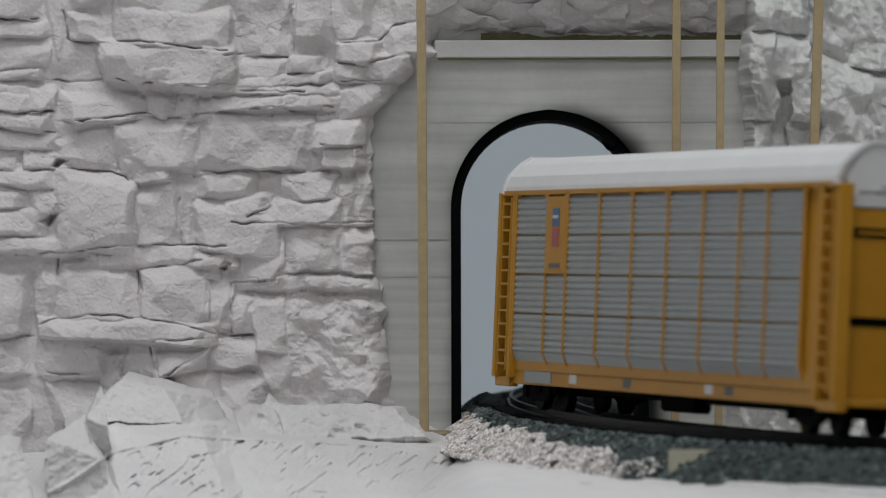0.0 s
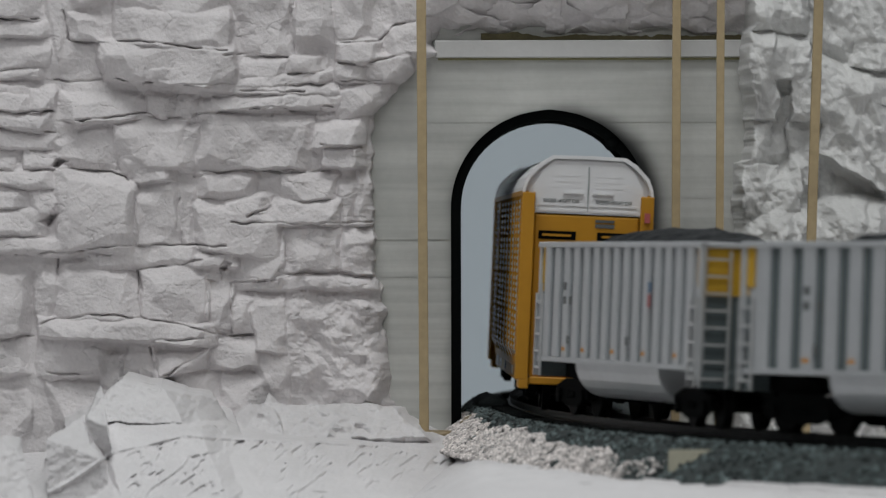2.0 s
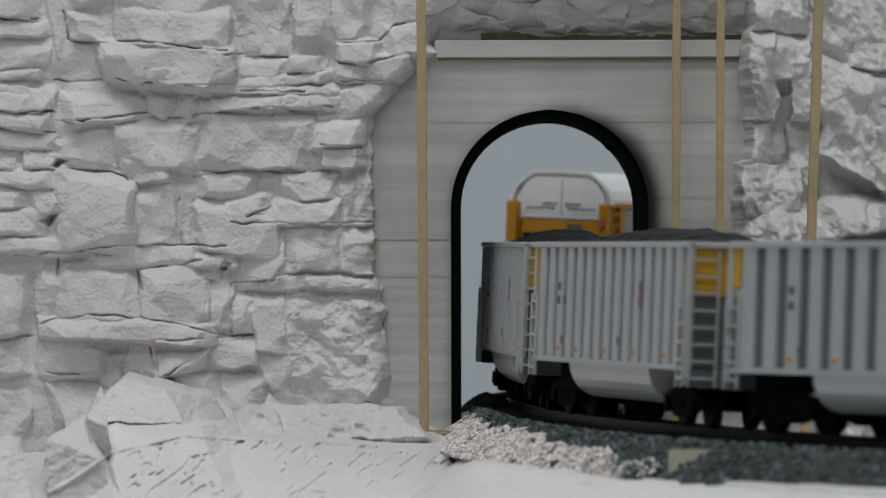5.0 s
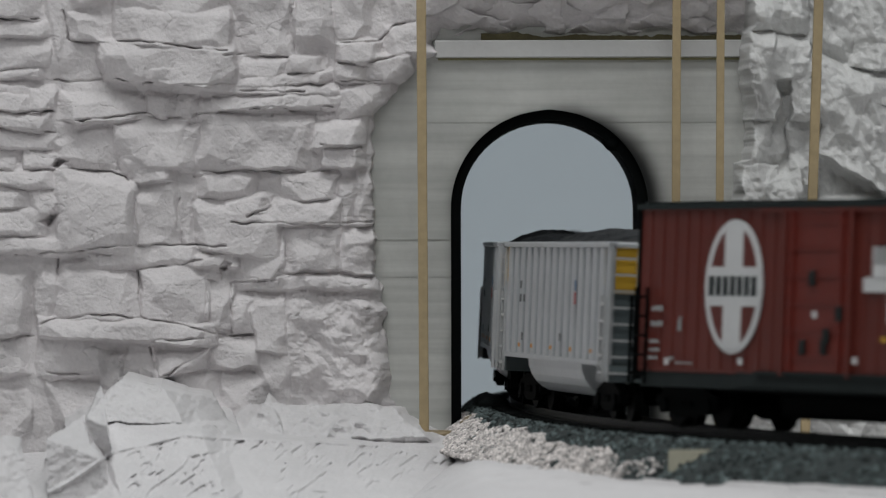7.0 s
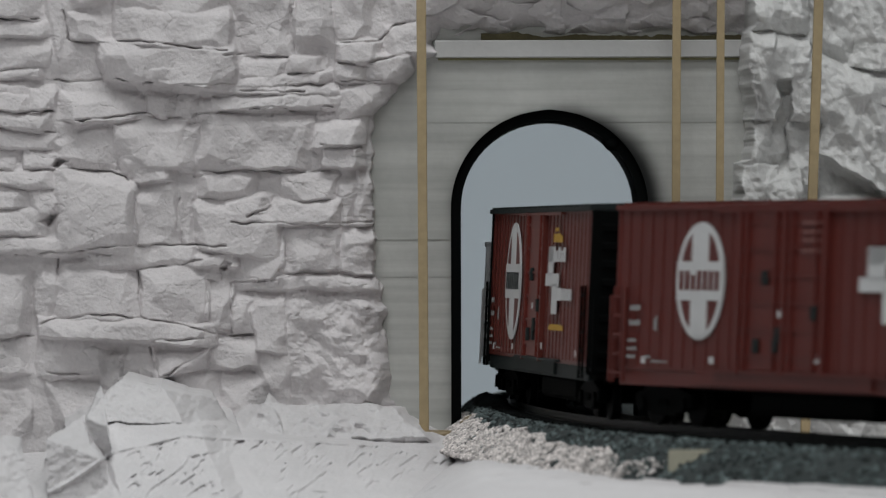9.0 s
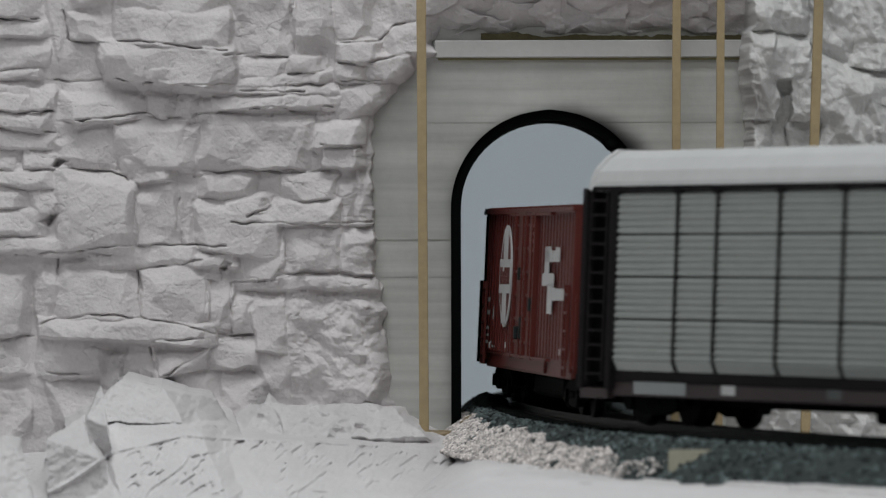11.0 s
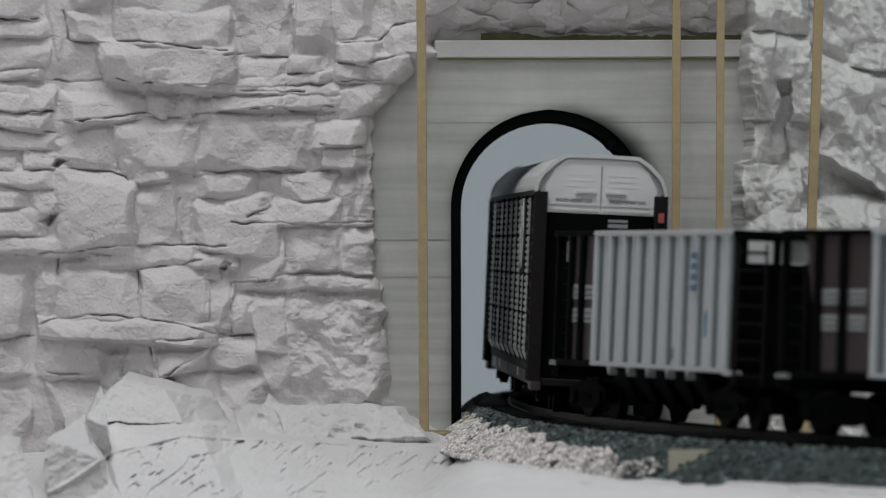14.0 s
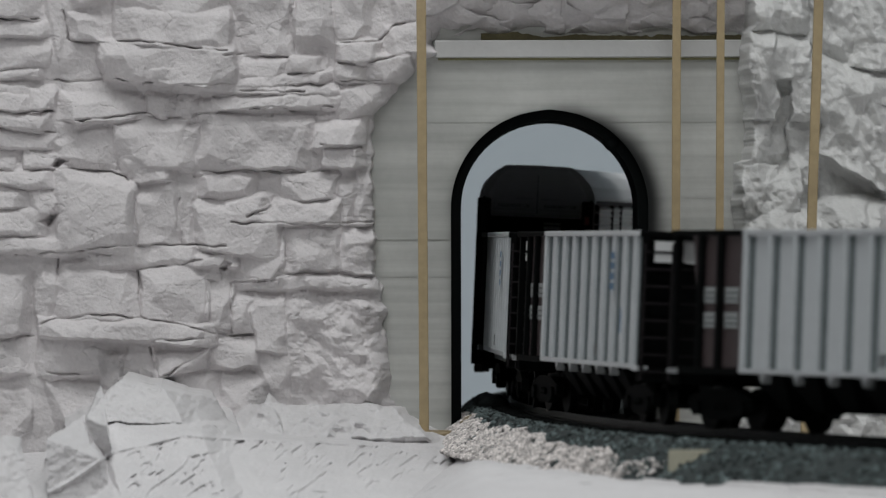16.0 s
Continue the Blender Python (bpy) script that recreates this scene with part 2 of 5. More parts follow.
class Face:
    """A relief on the wall's drawing: u to the right, v down, heights towards the room, all in units of U."""

    def __init__(self, u0, u1, v0, v1, st, seed, warp=9.0):
        self.u, self.v = np.meshgrid(np.arange(u0, u1 + st, st), np.arange(v0, v1 + st, st))
        self.seed = seed
        self.wu = self.u + warp * 2 * fbm(self.u / 46, self.v / 46, seed + 50, 4)
        self.wv = self.v + warp * 1.7 * fbm(self.u / 50, self.v / 42, seed + 60, 4)
        self.h = np.full(self.u.shape, -7.0)

    def block(self, u0, v0, u1, v1, H, lean=0.0, rt=9, rb=3, rs=4, slant=0.0, face=0.0, side=0.0):
        """A proud stone: rounded above (rt), undercut below (rb), leaning out downwards, its bed slanting."""
        m, st = 26 + abs(slant) * (u1 - u0) * 0.6, self.u[0, 1] - self.u[0, 0]
        i0, i1 = (int(max(0, (q - self.v[0, 0]) / st)) for q in (v0 - m, v1 + m))
        j0, j1 = (int(max(0, (q - self.u[0, 0]) / st)) for q in (u0 - m, u1 + m))
        win = np.s_[i0:i1 + 1, j0:j1 + 1]
        u, v = self.wu[win], self.wv[win] - slant * (self.wu[win] - (u0 + u1) / 2)
        p = step((u - u0 + 1.5) / rs + 0.5) * step((u1 + 1.5 - u) / rs + 0.5) * step((v - v0 + 1) / rt + 0.4) * step((v1 + 1 - v) / rb + 0.5)
        a, b = (u - u0) / (u1 - u0), (v - v0) / (v1 - v0)
        rs = random.Random(int(u0 * 7 + v0 * 13 + 5000))
        w, t, uc, vc = u1 - u0, v1 - v0, (u0 + u1) / 2, (v0 + v1) / 2
        hh = lean * (b - 0.5) + (side + rs.uniform(-9, 9)) * (a - 0.5)
        # broken edges: planes that cut the upper edge, the sides and two corners
        top = min(rs.uniform(0.15, 0.55) * t, 34)
        hh = np.minimum(hh, (v - v0 - top - rs.uniform(-0.22, 0.22) * (u - uc)) * rs.uniform(0.35, 0.85))
        hh = np.minimum(hh, (u - u0 - min(rs.uniform(0.05, 0.30) * w, 26) - rs.uniform(-0.3, 0.3) * (v - vc)) * rs.uniform(0.25, 0.8))
        hh = np.minimum(hh, (u1 - min(rs.uniform(0.05, 0.30) * w, 26) - u - rs.uniform(-0.3, 0.3) * (v - vc)) * rs.uniform(0.25, 0.8))
        for _ in range(3):
            q = rs.uniform(0, 6.283)
            hh = np.minimum(hh, (rs.uniform(0.26, 0.40) * (abs(w * math.cos(q)) + abs(t * math.sin(q))) - (u - uc) * math.cos(q) - (v - vc) * math.sin(q)) * rs.uniform(0.3, 0.9))
        hh = H + np.maximum(hh, -20)
        if face:
            hh = hh + 0.6 * face * crease(u / 30, v / 30, self.seed + int(u0 + 3 * v0) % 40)
        self.h[win] = np.maximum(self.h[win], -8 + (hh + 8) * p - (1 - p) * 2)

    def dome(self, u0, v0, u1, v1, H, sharp=1.0, base=-14.0):
        a, b = (self.wu - (u0 + u1) / 2) / (u1 - u0) * 2, (self.wv - (v0 + v1) / 2) / (v1 - v0) * 2
        q = np.clip(1 - np.abs(a) ** 2.4 - np.abs(b) ** 2.4, 0, 1) ** (0.5 * sharp)
        self.h = np.maximum(self.h, base + (H - base) * q)

    def crack(self, pts, deep=14, w=2.2):
        st = self.u[0, 1] - self.u[0, 0]
        us, vs = [p[0] for p in pts], [p[1] for p in pts]
        i0, i1 = (int(max(0, (q - self.v[0, 0]) / st)) for q in (min(vs) - 16, max(vs) + 16))
        j0, j1 = (int(max(0, (q - self.u[0, 0]) / st)) for q in (min(us) - 16, max(us) + 16))
        win = np.s_[i0:i1 + 1, j0:j1 + 1]
        u, v = self.u[win], self.v[win]
        d = np.full(u.shape, 1e9)
        u, v = u + 4 * fbm(u / 14, v / 14, 5, 2), v + 5 * fbm(u / 18, v / 18, 9, 2)
        for (a, b), (c, e) in zip(pts, pts[1:]):
            t = np.clip(((u - a) * (c - a) + (v - b) * (e - b)) / ((c - a) ** 2 + (e - b) ** 2), 0, 1)
            d = np.minimum(d, np.hypot(u - a - t * (c - a), v - b - t * (e - b)))
        self.h[win] -= deep * (0.25 + 0.75 * step(vnoise(u / 22, v / 22, 77) * 2 - 0.5)) * np.exp(-(d / w) ** 2)

    def mesh(self, name, material, y, keep, gain):
        h = self.h * gain
        d = y - h * U
        x, z = (self.u - 784) * U, EYE.z + (V0 - self.v) * U
        n, m = h.shape
        co = np.stack([x, d, z], -1).reshape(-1, 3)
        i = np.arange(n * m).reshape(n, m)
        ok = keep[:-1, :-1] & keep[1:, :-1] & keep[:-1, 1:] & keep[1:, 1:]
        q = np.stack([i[:-1, :-1], i[1:, :-1], i[1:, 1:], i[:-1, 1:]], -1)[ok]
        used = np.unique(q)
        back = np.zeros(n * m, int)
        back[used] = np.arange(len(used))
        me = bpy.data.meshes.new(name)
        me.from_pydata(co[used].tolist(), [], back[q].tolist())
        me.polygons.foreach_set("use_smooth", [True] * len(me.polygons))
        me.materials.append(material)
        return new(name, me)


# ---- the track's line ----
X0, Y0, H0, K0, K1, K2 = 0.02815, 1.69887, -0.01639, 0.80123, -0.16915, 24.89256
BANK = 0.04572


def curvature(s):
    if s > 0.42:
        return 2.9
    if s < -0.46:
        return 2.2
    return min(K0 + K1 * s + K2 * s * s / 2, 2.3 if s < 0 else 9.0)


LINE = {}


def lay_line():
    for sign in (1, -1):
        x, y, h = X0, Y0, H0
        LINE[0] = (x, y, h)
        for i in range(1, 2600):
            s = sign * (i - 0.5) * 0.001
            k = curvature(s)
            if (sign > 0 and h > math.pi / 2) or (sign < 0 and h < -math.pi / 2):
                k = 0
            hm = h + sign * 0.0005 * k
            x, y, h = x + sign * 0.001 * math.sin(hm), y + sign * 0.001 * math.cos(hm), h + sign * 0.001 * k
            LINE[sign * i] = (x, y, h)


lay_line()


def along(s, w=0.0, z=0.0):
    """A place on the track: s along it, w to its left, z over the railhead, with its bank."""
    i = math.floor(s * 1000)
    a, b, f = LINE[i], LINE[i + 1], s * 1000 - i
    x, y, h = (a[k] + (b[k] - a[k]) * f for k in range(3))
    c, sn = math.cos(BANK), math.sin(BANK)
    return Vector((x - math.cos(h) * (w * c - z * sn), y + math.sin(h) * (w * c - z * sn), z * c + w * sn)), h

# ---- the rock face beside the tunnel ----


def rock_face_west():
    f = Face(-70, 1345, -70, 832, 1.35, 11, warp=10)
    u, v = f.u, f.v
    B = f.block
    # top courses
    B(-70, -70, 74, 30, 8, 8); B(-70, 33, 92, 64, 6, 4); B(-70, 66, 92, 120, 2, 4)
    B(76, -70, 122, 138, -2, 4, rs=14)
    B(122, 20, 204, 76, 6, 8, face=14); B(120, -70, 210, 18, 4, 8, face=14)
    B(205, -70, 408, 30, 14, 8); B(203, 8, 410, 90, 26, 12, rt=34, slant=0.06, rs=10)
    B(180, 72, 418, 152, 32, 10, rt=26, slant=0.10, rs=10); B(256, 116, 400, 152, 35, 4, rt=12)
    B(110, 78, 255, 142, -16, 6, rs=20)
    B(410, -70, 520, 98, 4, 6, face=8); B(522, -70, 594, 92, 7, 10, rs=12, face=8); B(596, -70, 668, 70, 0, 6, rs=12, face=14)
    B(668, -70, 760, 45, -6, 6, face=16); B(596, 72, 676, 112, 12, 8); B(676, 45, 790, 100, 4, 8, face=12)
    B(412, 100, 512, 140, 6, 6); B(512, 98, 582, 132, 11, 5)
    B(596, 112, 650, 146, 9, 4); B(650, 92, 730, 146, 11, 6, rt=14)
    B(-70, 121, 96, 138, 5); B(-70, 140, 96, 166, 2); B(-70, 166, 54, 197, 6, 4); B(54, 152, 104, 197, 9, 5, rt=10)
    # second course
    B(104, 152, 266, 214, 8, 6); B(264, 152, 312, 206, 4, 6, face=12); B(310, 150, 352, 210, 2, 8, face=20)
    B(352, 168, 420, 202, 8, 6, rt=20, slant=-0.25); B(395, 132, 598, 152, 11, 4, rt=14, slant=-0.08); B(396, 150, 602, 166, 13, 4, rt=9)
    B(370, 164, 602, 196, 15, 5, rt=16, slant=-0.03); B(598, 146, 705, 205, 8, 6, rs=10, slant=-0.2, face=6)
    # third course
    B(-70, 198, 112, 226, 6, 4, slant=0.05); B(-70, 228, 108, 262, 4, 4); B(44, 256, 104, 299, 6, 4); B(-70, 262, 46, 300, 1, 5)
    B(104, 215, 204, 300, 3, 6, face=14); B(204, 204, 340, 298, 10, 6, face=8); B(212, 262, 318, 322, 6, 8, face=10)
    B(342, 198, 555, 302, 11, 6, rt=14, face=5); B(320, 206, 352, 304, 2, 5, face=14)
    B(556, 200, 652, 262, 14, 8, rt=40, face=10); B(572, 262, 650, 298, 10, 5, rt=8)
    # fourth course
    B(-70, 302, 106, 328, 7, 4); B(-70, 330, 54, 366, 9, 5); B(-70, 364, 82, 414, 11, 8, rt=18); B(48, 326, 108, 378, 3, 8, face=18)
    B(102, 296, 243, 442, 18, 10, rt=22, rs=14, slant=0.12, face=4); B(243, 316, 318, 434, 5, 8, rs=8, face=7); B(318, 304, 350, 440, 2, 4, face=8)
    B(346, 303, 462, 348, 8, 6); B(462, 302, 502, 322, -4); B(500, 305, 604, 352, 9, 6, face=8)
    B(395, 346, 484, 384, 11, 6, rt=20, slant=-0.1); B(476, 350, 604, 396, 12, 8, rt=20)
    B(348, 362, 500, 450, 15, 8, rt=34, rs=18, slant=0.22); B(602, 298, 640, 396, 2, 8, face=20); B(632, 296, 672, 396, 6, 6, face=16)
    # fifth course
    B(-70, 414, 146, 448, 10, 6, rt=16); B(410, 400, 506, 498, 6, 14, face=8, slant=-0.1); B(500, 396, 606, 482, 8, 8, face=10); B(604, 396, 672, 484, 11, 6, face=12)
    B(140, 430, 350, 472, 8, 5, rt=10, slant=-0.04); B(344, 438, 424, 468, 13, 6, rt=18)
    # sixth course
    B(-70, 450, 68, 592, 6, 6, face=12); B(66, 452, 106, 576, 0, 4, face=22); B(102, 456, 248, 562, 13, 6, rt=14, rs=10, face=5)
    B(249, 464, 368, 574, 15, 5, rt=10, rs=5); B(366, 488, 412, 582, 9, 4); B(350, 462, 390, 490, 5)
    B(412, 498, 452, 592, 5, 5, face=8); B(448, 508, 508, 625, 11, 5, rt=10); B(412, 484, 520, 512, 7)
    B(502, 488, 668, 512, 9, 4, rt=8, face=8); B(506, 508, 692, 720, 4, 12, rs=14, face=26); B(560, 560, 694, 716, 8, 12, rs=16, face=30)
    # lower courses
    B(70, 560, 380, 602, 25, 10, rt=18, slant=0.04); B(70, 570, 200, 664, 11, 6, slant=-0.05); B(-70, 594, 62, 664, 4, 8)
    B(84, 660, 198, 760, 7, 18, rt=8); B(176, 602, 226, 690, 5, 6, face=6); B(224, 602, 276, 668, 13, 6, rt=10)
    B(268, 600, 368, 662, 16, 6, slant=-0.3); B(366, 592, 456, 652, 6, 8, rt=26, face=6); B(392, 648, 512, 760, 6, 22, rt=10, face=6)
    B(300, 640, 396, 760, 8, 20, face=6); B(446, 620, 512, 690, 3, 10, face=8); B(-70, 664, 56, 790, 4, 20, face=16)
    B(-70, 664, 44, 800, 0, 10, face=20, rs=14); B(40, 660, 82, 820, -14, 6, rs=14, face=24)
    f.h = np.maximum(f.h, spread(f.h, 14) - 9)
    # cracks that run through
    for c in (((-70, 32), (70, 32)), ((114, 20), (122, 50), (124, 68), (142, 73), (195, 76)), ((200, 72), (280, 76), (350, 86), (404, 90)),
              ((85, 138), (130, 143), (200, 138), (250, 146), (300, 152), (420, 148)), ((55, 196), (95, 194)),
              ((105, 214), (165, 212), (205, 206), (262, 198), (280, 205), (340, 210), (352, 202)), ((352, 202), (400, 198), (480, 190), (530, 196), (590, 188)),
              ((-70, 300), (105, 302)), ((105, 298), (150, 298), (200, 305), (225, 312), (243, 345), (238, 430)), ((400, 98), (440, 95), (510, 102)),
              ((515, 10), (525, 90)), ((512, 132), (560, 130), (574, 126)), ((425, 162), (470, 164), (540, 163)), ((570, 256), (600, 262), (640, 260)),
              ((345, 312), (430, 299), (520, 307), (600, 300)), ((440, 384), (482, 364)), ((410, 394), (470, 394), (560, 396), (660, 392)),
              ((-70, 449), (100, 446), (200, 434), (330, 432), (400, 436)), ((250, 475), (345, 462), (362, 458)), ((68, 572), (100, 562), (160, 556), (200, 557), (250, 562), (320, 572), (400, 592)),
              ((-70, 592), (60, 592)), ((245, 476), (252, 562)), ((368, 494), (366, 560)), ((410, 500), (410, 586)), ((412, 500), (490, 496)), ((270, 601), (362, 598)),
              ((266, 612), (282, 665)), ((270, 670), (300, 660), (364, 621)), ((86, 657), (110, 660), (165, 657)), ((400, 592), (450, 592)), ((318, 350), (314, 405)),
              ((104, 455), (104, 500)), ((-70, 224), (40, 226), (100, 232)), ((-70, 198), (55, 198)), ((598, 112), (650, 114), (700, 100)), ((600, 144), (700, 142)), ((596, 76), (672, 74), (700, 45), (745, 36))):
        f.crack(c, 17, 0.95)
    for hu, hv, hr in ((108, 291, 8), (88, 386, 9), (400, 466, 7)):
        f.h -= 20 * step(1.6 - np.abs(f.wu - hu) / hr / 1.3 - np.abs(f.wv - hv + 0.4 * (f.wu - hu)) / hr)
    h = blur(f.h, 1)
    # hairline cracks and chips all over
    for sd, su, sv, deep in ((501, 120, 60, 1.6), (511, 70, 110, 1.2)):
        t = np.abs(fbm(u / su, v / sv, sd, 4))
        on = step((fbm(u / 60, v / 60, sd + 5, 2) + 0.05) / 0.06)
        h -= deep * on * np.exp(-(t / 0.005) ** 2)
    rough = step((u - 480) / 60) * step((v - 470) / 60) * step((730 - v) / 30)
    h += 8 * fbm(u / 80, v / 70, 70, 2) + 15 * crease(u / 62, v / 52, 81) + (3.0 + 9 * rough) * crease(u / 24, v / 19, 82) + (0.6 + 2.6 * rough) * crease(u / 9, v / 7, 83) + 1.3 * fbm(u / 6, v / 5, 90, 3) + rough * 6 * fbm(u / 20, v / 18, 95, 3)
    # strip over the portal hangs back in its shade
    over = step((u - 735) / 50) * step((95 - v) / 20)
    h = h * (1 - over) + over * (-52 + 0.62 * (75 - v) + 16 * fbm(u / 45, v / 30, 33, 4) + 10 * facets(u / 50 + 7, v / 28, 44, 0.9))
    edge = np.interp(v, [60, 72, 98, 104, 150, 200, 250, 480, 510, 640, 720, 812], [1345, 792, 784, 770, 716, 672, 666, 668, 684, 690, 720, 760])
    edge = edge + np.where(v > 74, 16 * fbm(v / 22, u * 0 + 3, 21, 3), 0)
    out = u - edge
    h = np.where(v > 66, h - 70 * step((out + 10) / 16) - 14 * step((out + 45) / 45), h)
    h[(v < 66) & (v > 62) & (u > 850)] -= 10
    f.h = h
    keep = out < 8
    ob = f.mesh("rock_wall_west", M_ROCK, 1.645, keep, 1.35)
    return tagged(ob, "white plaster rock face with cracked blocks and ledges", "rock face", kind="structure")


def rock_face_east():
    f = Face(1285, 1720, -70, 800, 1.6, 23, warp=12)
    u, v = f.u, f.v
    B = f.block
    f.h[:] = -40
    B(1318, -70, 1420, 62, 30, 20, rs=18, face=40); B(1310, 58, 1372, 215, 55, -40, rt=40, rs=14, face=16); B(1340, 62, 1430, 145, 48, 10, rt=36, face=20, slant=0.1)
    B(1345, 130, 1396, 300, 12, 10, rs=14, face=18); B(1316, 190, 1362, 290, 26, 8, face=20)
    B(1394, 100, 1448, 215, 46, 6, rt=20, face=14); B(1392, 205, 1442, 330, 26, 10, face=22)
    B(1430, -70, 1520, 120, 16, 8, rs=14, face=28); B(1500, -70, 1640, 125, 22, 8, face=30); B(1445, 120, 1560, 205, 34, 12, rt=50, face=20)
    B(1448, 150, 1640, 330, 44, 40, rt=34, slant=0.55, face=22); B(1490, 128, 1720, 190, 40, 10, rt=20, slant=-0.1, face=20)
    B(1298, 286, 1372, 420, 38, 8, rt=10, face=22); B(1330, 300, 1410, 430, 44, 20, rt=40, slant=-0.5, face=22)
    f.dome(1300, 345, 1460, 560, 85, 1.0, -40); f.dome(1400, 335, 1640, 620, 110, 1.0, -40); f.dome(1380, 560, 1800, 900, 130, 1.0, -40); f.dome(1270, 480, 1480, 900, 90, 1.0, -40)
    h = np.maximum(f.h, spread(f.h, 12) - 12)
    low = step((v - 320) / 60)
    h += 14 * fbm(u / 90, v / 100, 170, 2) + 34 * crease(u / 66, v / 92, 181) + (15 + 12 * low) * crease(u / 24, v / 30, 182) + (5 + 5 * low) * crease(u / 9, v / 9, 183) + 1.6 * fbm(u / 8, v / 9, 190, 3) + 6 * low * fbm(u / 20, v / 16, 195, 3)
    edge = np.interp(v, [-70, 50, 62, 130, 190, 215, 285, 290, 345, 420, 800], [1322, 1322, 1312, 1310, 1326, 1318, 1318, 1297, 1300, 1296, 1290])
    edge = edge + 12 * fbm(v / 20, u * 0 + 3, 121, 3)
    out = edge - u
    h -= 80 * step((out + 12) / 18)
    f.h = h
    ob = f.mesh("rock_wall_east", M_ROCK_R, 1.640, out < 8, 1.25)
    return tagged(ob, "white plaster rock buttress, rugged and slightly glossy", "rock face", kind="structure")


def talus():
    """Boulders and the plaster slope at the rock's foot, falling towards the room."""
    st = 1.7
    u, v = np.meshgrid(np.arange(-80, 1641, st), np.arange(652, 905, st))
    wu, wv = u + 10 * fbm(u / 30, v / 30, 400, 4), v + 9 * fbm(u / 30, v / 30, 410, 4)
    crest = np.interp(u, [-80, 60, 120, 200, 330, 480, 700, 760, 820, 905, 1000, 1200, 1300, 1640], [880, 880, 850, 795, 766, 776, 786, 786, 796, 808, 822, 846, 853, 875])
    near = np.interp(u, [-80, 330, 700, 820, 1000, 1200, 1300, 1640], [1.50, 1.555, 1.585, 1.60, 1.50, 1.40, 1.345, 1.26])
    k = v - crest + 5 * fbm(u / 60, v / 60, 405, 3)
    back = np.interp(-k, [0, 8, 34, 64, 130], [0, 0.018, 0.050, 0.062, 0.066])
    d = np.where(k > 0, near - 0.0007 * k, near + back * np.clip((1.655 - near) / 0.066, 0, 2))

    d -= 0.004 * fbm(u / 60, v / 40, 430, 3) + 0.0030 * crease(u / 30, v / 22, 440)
    d = blur(d, 1)
    top = np.interp(u, [-80, 690, 722, 750, 800, 830, 905, 1000, 1200, 1300, 1640], [652, 652, 730, 760, 772, 776, 786, 797, 820, 830, 854]) + 7 * fbm(u / 16, u * 0, 470, 3)
    top = np.where(u < 690, crest - 16 + 5 * fbm(u / 20, u * 0, 471, 3), top)
    d = np.where(v > top - 9, d, 9.0)

    def stone(cu, cv, front, gu, gv, *edges):
        """A broken stone: one plane with tilts gu, gv, falling away behind its edges, given clockwise."""
        nonlocal d
        db = front + gu * (wu - cu) + gv * (wv - cv) + 0.0016 * crease(wu / 70 + cu, wv / 60, 420)
        for u0, v0, u1, v1, steep in edges:
            e = ((v1 - v0) * (wu - u0) - (u1 - u0) * (wv - v0)) / math.hypot(u1 - u0, v1 - v0)
            db = np.where((e > 70) | ((e > 0) & (steep > 0.01)), 9.0, db + steep * np.maximum(e, 0))
        d = np.minimum(d, db)
    stone(240, 745, 1.545, 0.00003, -0.00024, (150, 735, 210, 672, 0.02), (210, 672, 290, 688, 0.004), (290, 688, 335, 765, 0.0006), (335, 748, 150, 746, 0.002))
    stone(260, 775, 1.530, 0.0, -0.00050, (185, 752, 345, 752, 0.0016), (345, 752, 380, 830, 0.0006), (205, 850, 185, 752, 0.001))
    stone(170, 770, 1.528, -0.00060, 0.00008, (135, 772, 150, 738, 0.02), (150, 738, 190, 752, 0.0012), (190, 752, 210, 870, 0.012), (200, 870, 165, 802, 0.012), (165, 802, 133, 768, 0.012))
    stone(120, 830, 1.490, 0.00012, -0.00006, (84, 900, 80, 768, 0.02), (80, 775, 172, 808, 0.00075), (172, 808, 200, 872, 0.0016), (84, 772, 152, 730, 0.02))
    stone(20, 830, 1.430, 0.00010, -0.00016, (-90, 752, 0, 766, 0.012), (0, 766, 44, 815, 0.004), (44, 815, 60, 900, 0.02))
    stone(560, 745, 1.602, 0.00002, -0.00038, (428, 762, 468, 712, 0.0016), (468, 712, 690, 718, 0.012), (690, 718, 748, 768, 0.0014), (748, 774, 428, 774, 0.0006))
    stone(470, 745, 1.598, -0.00008, -0.00016, (440, 765, 462, 722, 0.012), (462, 722, 490, 734, 0.0012), (490, 734, 500, 762, 0.0016))
    stone(620, 752, 1.598, 0.00012, -0.00022, (560, 768, 600, 742, 0.0012), (600, 742, 680, 738, 0.0012), (680, 738, 722, 772, 0.0016))
    d -= 0.0013 * fbm(u / 8, v / 6, 445, 3) + 0.0012 * crease(u / 18, v / 15, 446)
    scuff = fbm((u * 0.75 + v) / 10, (u - v * 0.75) / 34, 450, 4) + 0.7 * fbm(u / 60, v / 34, 460, 2) + 0.10 * step((430 - u) / 200)
    d -= 0.004 * crease(u / 17, v / 9, 475) * step((v - 704) / 8) * step((784 - v) / 16) * step((u - 420) / 30) + 0.0022 * np.exp(-((k - 3) / 3) ** 2)
    d += 0.0019 * step((u - 205) / 40) * step((scuff - 0.15) / 0.12) * step((k + 10) / 20)
    n, m = d.shape
    co = np.stack([(u - 784) * d / F, d, EYE.z + (V0 - v) * d / F - 0.0022 * step((top + 2 - v) / 10) * (u > 690)], -1).reshape(-1, 3)
    i = np.arange(n * m).reshape(n, m)
    ok = d < 5
